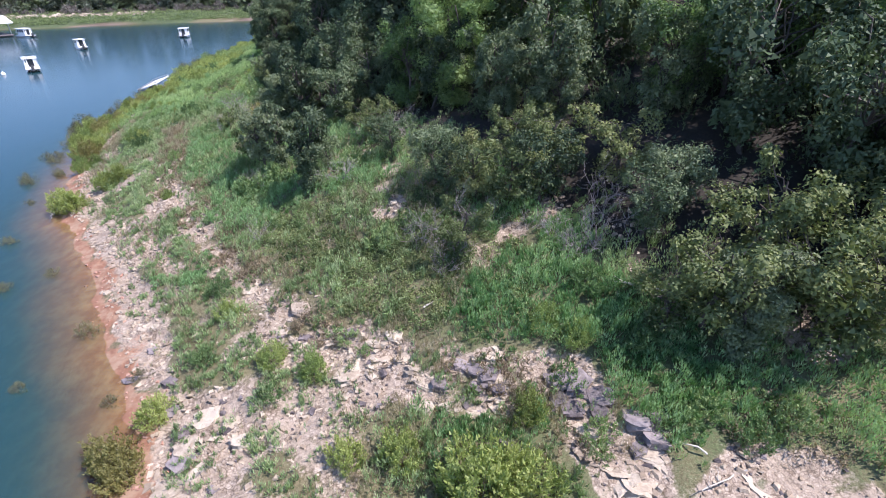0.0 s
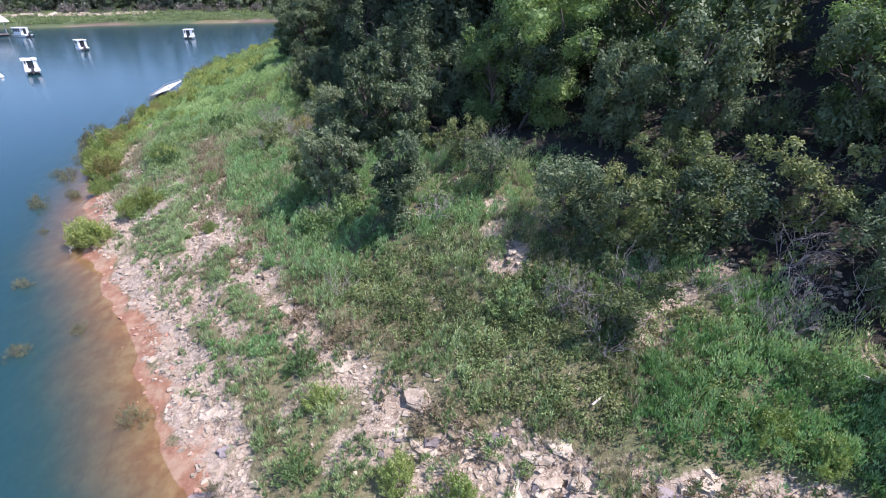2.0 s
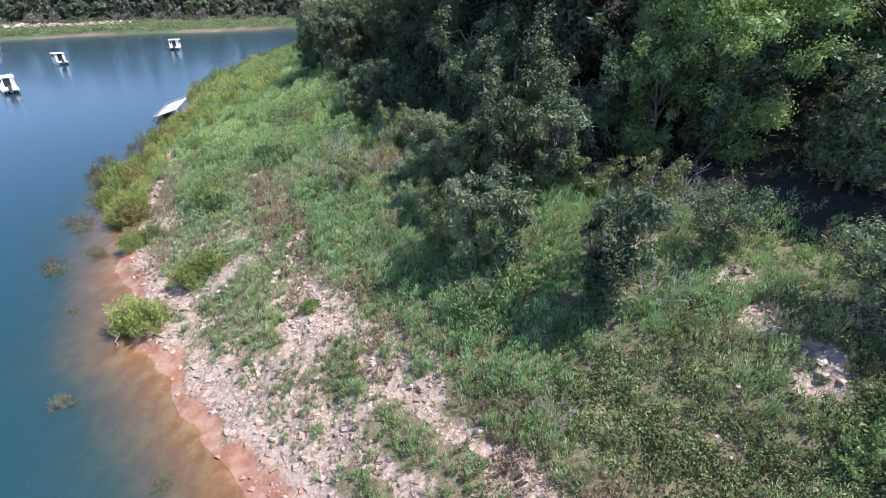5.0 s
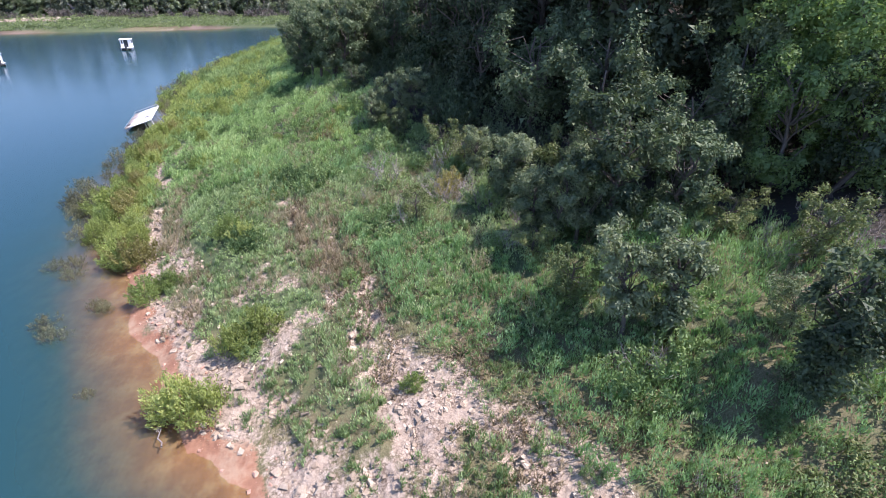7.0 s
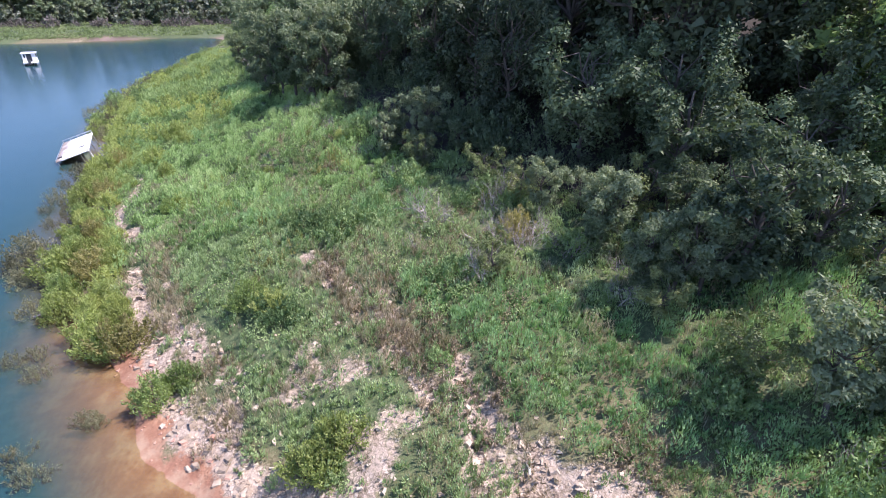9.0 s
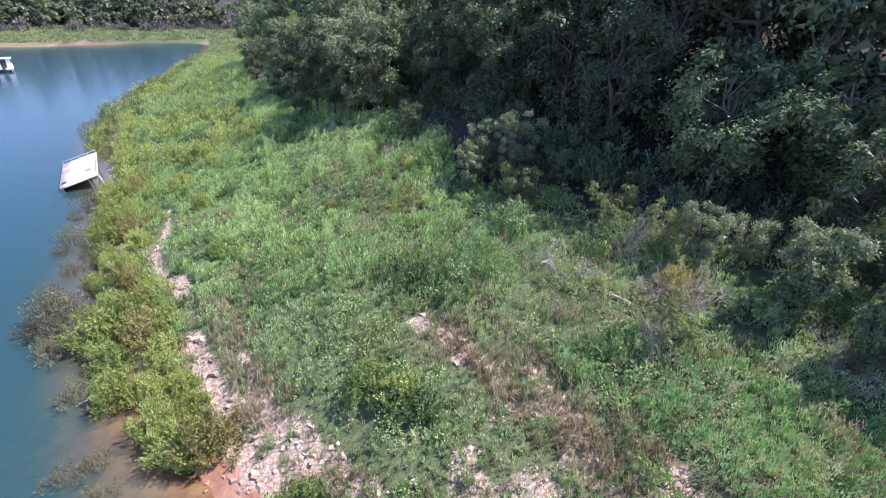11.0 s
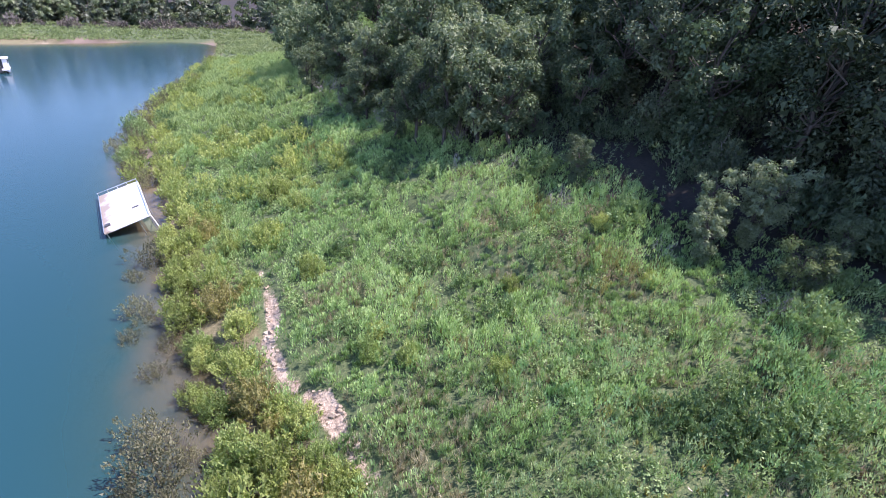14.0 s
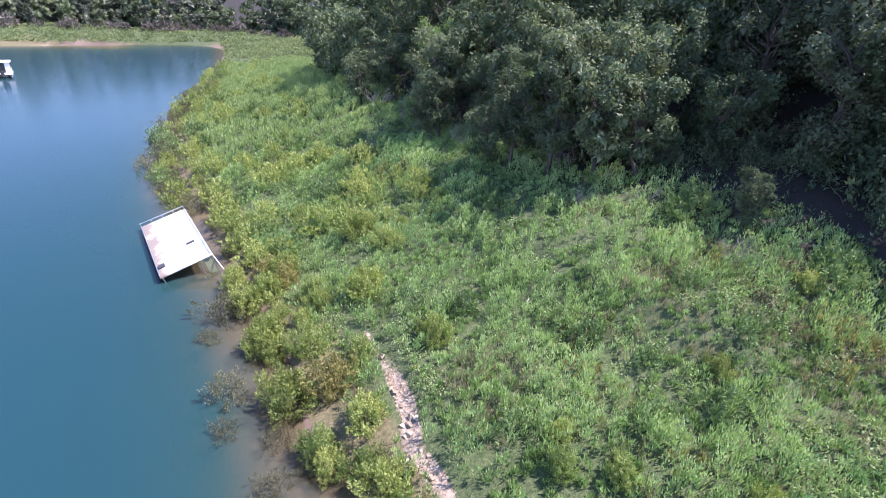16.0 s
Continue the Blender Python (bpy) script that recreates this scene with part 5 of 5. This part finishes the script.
def rubble(name, label, material, box, per_m2, sizes, cover, seed):
    """Loose broken stones, far too many to count, as one sheet of stuff."""
    rng = np.random.default_rng(seed)
    x0, y0, x1, y1 = box
    n = int((x1 - x0) * (y1 - y0) * per_m2)
    x, y = rng.uniform(x0, x1, n), rng.uniform(y0, y1, n)
    d = inland(x, y)
    ok = rng.uniform(size=n) < cover(x, y, d)
    x, y, d = x[ok], y[ok], d[ok]
    z = height(x, y, d)
    n = len(x)
    s = sizes[0] + (sizes[1] - sizes[0]) * rng.uniform(size=n) ** 4
    corner = np.array([[-1, -1, -1], [1, -1, -1], [1, 1, -1], [-1, 1, -1], [-1, -1, 1], [1, -1, 1], [1, 1, 1], [-1, 1, 1]], float) * 0.5
    p = corner[None] * (1 + rng.uniform(-0.55, 0.4, (n, 8, 3)))
    p[:, 4:, :2] *= rng.uniform(0.55, 0.95, (n, 1, 2))
    p = p * np.stack([s, s * rng.uniform(0.5, 1, n), s * rng.uniform(0.2, 0.55, n)], -1)[:, None]
    a, b = rng.uniform(0, 2 * np.pi, n), rng.normal(size=n) * 0.3
    ca, sa, cb, sb = np.cos(a)[:, None], np.sin(a)[:, None], np.cos(b)[:, None], np.sin(b)[:, None]
    px, py, pz = p[..., 0], p[..., 1], p[..., 2]
    py, pz = py * cb - pz * sb, py * sb + pz * cb
    px, py = px * ca - py * sa, px * sa + py * ca
    v = np.stack([px + x[:, None], py + y[:, None], pz + (z + s * 0.08)[:, None]], -1).reshape(-1, 3)
    face = np.array([[0, 3, 2, 1], [4, 5, 6, 7], [0, 1, 5, 4], [1, 2, 6, 5], [2, 3, 7, 6], [3, 0, 4, 7]])
    f = (face[None] + (np.arange(n) * 8)[:, None, None]).reshape(-1, 4)
    return tagged(new(name, mesh_np(name, v, f, [material])), label, "rubble", kind="stuff")


rubble("rubble", "pale broken limestone rubble along the shore", LIME, (-34, -2, 16, 62), 35, (0.03, 0.30),
       lambda x, y, d: smooth_step(0.25, 0.8, bare_cover(x, y, d)) * smooth_step(0.1, 0.8, d), 2001)
rubble("rubble", "small pale stones scattered between the weeds", LIME, (-32, 4, 10, 44), 18, (0.03, 0.22),
       lambda x, y, d: np.maximum(thin(x, y, d), 0.12 * smooth_step(1.0, 2, d) * smooth_step(12, 8, d)), 2004)
rubble("rubble", "clay-stained stones at the waterline", REDROCK, (-32, -4, 8, 46), 13, (0.03, 0.22),
       lambda x, y, d: smooth_step(-0.6, 0.3, d) * smooth_step(1.8, 0.8, d) * 0.7, 2002)
rubble("rubble", "grey weathered stones among the pale rubble", GREYROCK, (-8, 2, 16, 18), 2.0, (0.1, 0.42),
       lambda x, y, d: smooth_step(0.3, 0.8, bare_cover(x, y, d)) * smooth_step(2.0, 4.0, d) * smooth_step(17, 13, y), 2003)

ROCKS = []
for i in range(6):
    root = new("rock", bpy.data.meshes.new("rock"))
    bm = rock_shape(40 + i, rng.uniform(0.55, 0.8) if i < 3 else rng.uniform(0.3, 0.5), 3, 0.10 if i < 3 else 0.22)
    bm.to_mesh(root.data)
    bm.free()
    root.data.materials.append(GREYROCK if i < 3 else LIME)
    ROCKS.append(tagged(root, "weathered grey limestone boulder on the bank" if i < 3 else "pale limestone slab on the bank", "rock", "rocks on the bank"))
for x, y, s, k in ((2.6, 11.3, 0.62, 0), (3.1, 11.0, 0.6, 1), (2.3, 11.6, 0.42, 2), (3.3, 10.6, 0.5, 0), (2.7, 10.7, 0.45, 2), (5.3, 10.6, 0.7, 0), (5.9, 10.5, 0.75, 1), (6.4, 10.0, 0.65, 2), (5.6, 9.8, 0.62, 1), (6.3, 9.4, 0.5, 0), (5.1, 10.0, 0.5, 2),
                   (7.3, 9.1, 0.72, 2), (7.7, 8.6, 0.75, 0), (7.2, 8.3, 0.55, 1), (7.9, 9.2, 0.5, 1), (5.9, 8.9, 0.9, 3), (6.3, 8.2, 0.9, 4), (6.8, 7.5, 0.95, 5), (6.3, 7.2, 0.8, 4), (7.1, 6.8, 0.85, 3), (5.4, 9.2, 0.7, 5), (9.2, 6.7, 0.9, 3), (10.2, 7.2, 0.7, 4), (11.2, 6.7, 0.8, 5),
                   (-2.3, 14.1, 0.6, 3), (-1.8, 13.7, 0.45, 0), (-2.9, 14.3, 0.5, 4), (-3.6, 14.0, 0.4, 1), (0.2, 11.4, 0.7, 4), (1.0, 11.2, 0.6, 3), (-0.8, 12.0, 0.55, 5), (1.5, 11.0, 0.5, 0),
                   (3.3, 16.3, 0.7, 3), (3.9, 16.0, 0.6, 4), (7.4, 17.6, 0.6, 5), (0.4, 19.6, 0.5, 3), (-7.5, 9.9, 0.7, 3), (-6.8, 9.2, 0.8, 4), (-6.0, 9.0, 0.7, 5), (-6.3, 8.3, 0.7, 3), (-8.6, 13.0, 0.45, 1), (-11.2, 17.6, 0.5, 4)):
    copy_thing(ROCKS[k], pose(x, y, on_ground(x, y) + (0.12 if k < 3 else -0.14) * s, rng.uniform(-8, 8), rng.uniform(-12, 4), rng.uniform(0, 360)) @ Matrix.Diagonal((s, s * rng.uniform(0.6, 1), s * 0.85, 1)))
for i in range(110):
    y, d = rng.uniform(4, 18), rng.uniform(0.8, 3.2) if i % 3 == 0 else rng.uniform(5.5, 12.5)
    sx = float(np.interp(y, [q[1] for q in SHORE[3:21]], [q[0] for q in SHORE[3:21]]))
    x = sx + d * 1.25
    if float(bare_cover(np.array([x]), np.array([y]), inland(np.array([x]), np.array([y])))[0]) > 0.3:
        s = rng.uniform(0.25, 0.75)
        copy_thing(ROCKS[rng.integers(0, 6) if i % 9 == 0 else rng.integers(3, 6)], pose(x, y, on_ground(x, y) + 0.02, rng.uniform(-10, 10), rng.uniform(-14, 0), rng.uniform(-30, 30)) @ Matrix.Diagonal((s, s * rng.uniform(0.5, 1), s * 0.8, 1)))
# bedrock showing as broad broken slabs along the upper ledge
for x0, y0, x1, y1, count in ((-6.2, 16.2, -4.2, 14.4, 9), (-4.2, 14.4, -1.2, 12.8, 15), (-1.2, 12.2, 1.8, 11.4, 14), (1.8, 11.2, 6.0, 10.0, 14), (-12.4, 18.0, -9.6, 13.6, 2)):
    for i in range(count):
        u = rng.uniform()
        x, y, s = x0 + (x1 - x0) * u + rng.normal() * 0.6, y0 + (y1 - y0) * u + rng.normal() * 0.55, rng.uniform(0.4, 0.95)
        copy_thing(ROCKS[rng.integers(3, 6) if rng.uniform() < 0.88 else rng.integers(0, 3)], pose(x, y, on_ground(x, y) - 0.02 - 0.20 * s, rng.uniform(-12, 12), rng.uniform(-18, 4), rng.uniform(0, 360)) @ Matrix.Diagonal((s, s * rng.uniform(0.5, 0.9), s * 0.8, 1)))
for i in range(90):
    y = rng.uniform(5, 44)
    sx = float(np.interp(y, [p[1] for p in SHORE[3:21]], [p[0] for p in SHORE[3:21]]))
    x = rng.choice([sx + 1.25 * rng.uniform(0.3, 2.8), float(np.interp(y, TRAIL_Y, TRAIL_X)) + rng.normal() * 0.5])
    s = rng.uniform(0.10, 0.24)
    copy_thing(ROCKS[rng.integers(3, 6)], pose(x, y, on_ground(x, y) + 0.05 * s, rng.uniform(-20, 20), rng.uniform(-20, 20), rng.uniform(0, 360)) @ Matrix.Diagonal((s, s * 0.75, s * 0.8, 1)))
remove(ROCKS)


# ---------------------------------------------------------------- boats and driftwood
def box(x0, y0, z0, x1, y1, z1, bevel=0.02):
    bm = bmesh.new()
    bmesh.ops.create_cube(bm, size=1.0, matrix=Matrix.LocRotScale(((x0 + x1) / 2, (y0 + y1) / 2, (z0 + z1) / 2), None, (x1 - x0, y1 - y0, z1 - z0)))
    if bevel:
        bmesh.ops.bevel(bm, geom=bm.edges[:], offset=bevel, segments=2, affect="EDGES")
    return bm


def rod(a, b, r=0.025):
    a, b = Vector(a), Vector(b)
    bm = bmesh.new()
    m = Matrix.Translation((a + b) / 2) @ (b - a).to_track_quat("Z", "Y").to_matrix().to_4x4()
    bmesh.ops.create_cone(bm, cap_ends=True, segments=8, radius1=r, radius2=r, depth=(b - a).length, matrix=m)
    return bm


def float_tube(x, y0, y1, r):
    """A pontoon with a pointed nose."""
    pts = [(x, y0, 0.12), (x, y0 + 0.2, 0.1), (x, y1 - 0.9, 0.1), (x, y1 - 0.3, 0.2), (x, y1, 0.34)]
    return [tube(pts, [r * 0.6, r, r, r * 0.7, 0.05], 10)]


def make_pontoon(label, wide=2.6, length=7.0, tall=2.3, cabin=(0.25, 0.75)):
    """A flat-roofed pontoon boat, bow towards +y, water at z = 0."""
    root = new("pontoon_boat")
    w, y0, y1 = wide / 2, -length / 2, length / 2
    for x in (-w + 0.35, w - 0.35):
        part_np("pontoon", float_tube(x, y0, y1, 0.3), ALU, root, True)
    part("deck", box(-w, y0, 0.42, w, y1 - 0.3, 0.54), WHITE, root)
    c0, c1 = y0 + length * cabin[0], y0 + length * cabin[1]
    for x in (-w + 0.12, w - 0.12):
        side = part("cabin_side", box(x - 0.04, c0, 0.54, x + 0.04, c1, tall - 0.05), WHITE, root)
        for k in range(3):
            a = c0 + (c1 - c0) * (0.08 + 0.31 * k)
            part("window", box(x - 0.055, a, 1.25, x + 0.055, a + (c1 - c0) * 0.22, 1.95, 0.01), GLASS, side, "dark window pane")
    for yy in (c0, c1):
        wall = part("cabin_end", box(-w + 0.16, yy - 0.04, 0.54, w - 0.16, yy + 0.04, tall - 0.05), WHITE, root)
        part("door", box(-0.4, yy - 0.06, 0.62, 0.4, yy + 0.06, 1.95, 0.01), GLASS, wall, "dark glazed door")
        part("window", box(-w + 0.3, yy - 0.055, 1.25, -0.55, yy + 0.055, 1.9, 0.01), GLASS, wall, "dark window pane")
    roof = part("roof", box(-w - 0.06, c0 - 0.25, tall, w + 0.06, c1 + 0.5, tall + 0.1, 0.03), WHITE, root, "flat white roof")
    for x in (-w + 0.1, w - 0.1):
        for yy in (c0 - 0.2, c1 + 0.42):
            part("post", rod((x, yy, 0.5), (x, yy, tall + 0.02)), ALU, root)
        part("rail", rod((x, c1, 1.2), (x, y1 - 0.4, 1.2)), ALU, root)
        part("rail", rod((x, y0 + 0.15, 1.2), (x, c0, 1.2)), ALU, root)
    part("motor", box(-0.2, y0 - 0.35, 0.15, 0.2, y0 + 0.05, 1.05, 0.06), HULL, root, "dark outboard motor")
    return tagged(root, label, "boat", "boats on the lake")


for x, y, turn, label, size in ((-65.0, 90.4, 36, "white flat-roofed pontoon boat moored in the cove", (2.0, 6.6, 1.8, (0.4, 0.85))),
                                (-73.3, 118.6, 45, "small white cabin pontoon boat afloat in the cove", (1.8, 3.6, 1.9)),
                                (-60.2, 141.5, 12, "white roofed pontoon boat afloat near the far bank", (2.2, 4.2, 2.0)),
                                (-103.4, 145.6, 70, "white pontoon boat tied up beside the covered dock", (2.2, 5.0, 2.1))):
    b = make_pontoon(label, *size)
    b.matrix_basis = pose(x, y, 0.02, 0, 0, turn)

# the wreck: a pontoon boat lying over in the shallows, its roof almost awash
wreck = new("sunken_boat")
RW, RL = 1.27, 3.55
part("roof", box(-RW, -RL, 0.0, RW, RL, 0.10, 0.03), STAINED, wreck, "white roof sheet with brown stains")
for x in (-RW + 0.04, RW - 0.04):
    part("edge_rail", rod((x, -RL + 0.05, 0.17), (x, RL - 0.05, 0.17), 0.022), ALU, wreck)
    for k in range(5):
        part("stanchion", rod((x, -RL + 0.1 + k * 1.75, 0.08), (x, -RL + 0.1 + k * 1.75, 0.17), 0.018), ALU, wreck)
part("end_rail", rod((-RW, RL - 0.04, 0.30), (RW, RL - 0.04, 0.30), 0.024), ALU, wreck)
for k in range(5):
    x = -RW + 0.04 + k * (2 * RW - 0.08) / 4
    part("stanchion", rod((x, RL - 0.04, 0.06), (x, RL - 0.04, 0.30), 0.018), ALU, wreck)
for x, y in ((-RW + 0.1, -RL + 0.12), (0.55, -RL + 0.12), (RW - 0.1, -RL + 0.12), (RW - 0.1, 0.0), (RW - 0.1, RL - 0.15), (-RW + 0.1, RL - 0.15)):
    part("post", rod((x, y, -1.9), (x, y, 0.02), 0.03), ALU, wreck)
part("side_panel", box(0.75, -RL + 0.10, -1.1, RW - 0.12, -RL + 0.15, -0.04, 0.01), PANEL, wreck, "faded green end panel")
part("hand_rail", rod((RW - 0.02, -RL + 0.3, -0.02), (RW + 0.10, -RL - 0.45, -0.7), 0.02), WHITE, wreck, "bent white hand rail")
part("deck", box(-RW + 0.9, -RL + 0.3, -2.05, RW, RL - 0.3, -1.9, 0.02), HULL, wreck, "dark drowned deck")
part("vent", box(0.45, -1.4, 0.10, 0.85, -1.2, 0.15, 0.01), HULL, wreck, "dark roof vent")
part("hatch", box(-1.15, -2.7, 0.10, -0.85, -2.35, 0.17, 0.01), HULL, wreck, "small dark box on the roof")
part("hatch", box(-0.5, 0.6, 0.10, -0.3, 0.72, 0.14, 0.01), STAINED, wreck, "rusty fitting on the roof")
tagged(wreck, "sunken pontoon boat tilted in the shallows, white stained roof above water", "boat")
wreck.matrix_basis = pose(-36.6, 73.0, 0.56, -1.0, -16.5, 10.5)

buoy = new("buoy", bpy.data.meshes.new("buoy"))
bm = bmesh.new()
bmesh.ops.create_uvsphere(bm, u_segments=16, v_segments=10, radius=0.32)
bmesh.ops.create_cone(bm, cap_ends=True, segments=10, radius1=0.1, radius2=0.06, depth=0.25, matrix=Matrix.Translation((0, 0, 0.36)))
bm.to_mesh(buoy.data)
bm.free()
buoy.data.materials.append(WHITE)
buoy.location = (-66.5, 85.6, 0.12)
tagged(buoy, "white round mooring buoy floating on the lake", "buoy")

# covered dock across the cove
dock = new("boat_dock")
part("deck", box(-8, -5, 0.35, 8, 5, 0.6), GREYROCK, dock, "weathered grey deck")
bm = bmesh.new()
ends = [[bm.verts.new((x, y, z)) for y, z in ((-5.6, 3.3), (-5.6, 3.6), (0, 5.0), (5.6, 3.6), (5.6, 3.3))] for x in (-8.6, 8.6)]
bm.faces.new(ends[0])
bm.faces.new(ends[1][::-1])
for k in range(5):
    bm.faces.new((ends[0][k], ends[1][k], ends[1][(k + 1) % 5], ends[0][(k + 1) % 5]))
bmesh.ops.recalc_face_normals(bm, faces=bm.faces)
part("roof", bm, WHITE, dock, "low-pitched white metal roof")
for x in (-7.6, -2.6, 2.6, 7.6):
    for y in (-4.6, 4.6):
        part("post", box(x - 0.08, y - 0.08, 0.6, x + 0.08, y + 0.08, 3.5), ALU, dock)
for y in (-3.4, 0.0, 3.4):
    part("float", box(-8, y - 0.7, -0.3, 8, y + 0.7, 0.35, 0.05), HULL, dock, "dark float")
for x, y in ((-5, -1.5), (0.5, 0.5), (4.6, -1.0)):
    part("locker", box(x - 0.6, y - 0.9, 0.6, x + 0.6, y + 0.9, 1.7, 0.05), HULL, dock, "dark covered boat and gear")
tagged(dock, "covered floating boat dock with white roof", "dock")
dock.matrix_basis = pose(-116.6, 144.4, 0, 0, 0, 52)


def driftwood(name, label, at, way, length, thick, material, seed, twigs=2):
    rng = np.random.default_rng(seed)
    root = new(name)
    end = np.array([math.cos(radians(way)) * length, math.sin(radians(way)) * length, 0.12])
    wood = [tube(crooked((0, 0, 0.05), end, rng, 0.05, 6), np.linspace(thick, thick * 0.4, 6), 6)]
    for k in range(twigs):
        s = end * rng.uniform(0.4, 0.9)
        wood.append(tube(crooked(s, s + np.array([*rng.normal(size=2) * 0.3, 0.25]) * length * 0.5, rng, 0.08, 4), np.linspace(thick * 0.45, thick * 0.15, 4), 5))
    v, f = joined(wood)
    me = mesh_np(name, v, f, [material], True)
    bpy.data.objects.remove(root)
    root = new(name, me)
    root.location = (at[0], at[1], max(on_ground(*at), -0.05) + 0.12)
    return tagged(root, label, "driftwood", "fallen branches")


for i, (x, y, way, length, thick) in enumerate(((1.0, 14.1, 35, 1.1, 0.04), (1.9, 15.0, 50, 0.8, 0.03), (-15.6, 29.6, 60, 0.9, 0.04), (-9.6, 36.2, 20, 1.5, 0.04), (9.6, 13.0, 160, 1.8, 0.05), (9.0, 12.4, 20, 1.6, 0.05),
                                                 (-13.2, 39.0, 110, 1.4, 0.05), (-14.6, 42.6, 10, 1.0, 0.04), (9.8, 7.4, 200, 1.7, 0.03), (8.9, 7.9, 140, 1.4, 0.03), (-18.4, 69.0, 75, 1.8, 0.05), (-24.0, 58.5, 40, 0.8, 0.03))):
    driftwood("branch", "bleached fallen branch lying in the weeds", (x, y), way, length, thick, DRIFT, 700 + i)
for i, (x, y, way, length, thick) in enumerate(((-31.6, 44.9, 30, 0.9, 0.03), (-22.9, 28.6, 110, 0.9, 0.03))):
    driftwood("branch", "grey branch half sunk in the shallows", (x, y), way, length, thick, DEAD, 730 + i, 4)

# pale boulders heaped along the top of the far bank
rubble("riprap", "pale boulders heaped along the top of the far bank", LIME, (-185, 180, -96, 226), 1.6, (0.7, 2.0),
       lambda x, y, d: smooth_step(17, 19, d) * smooth_step(25, 23, d) * smooth_step(-92, -104, x), 2010)
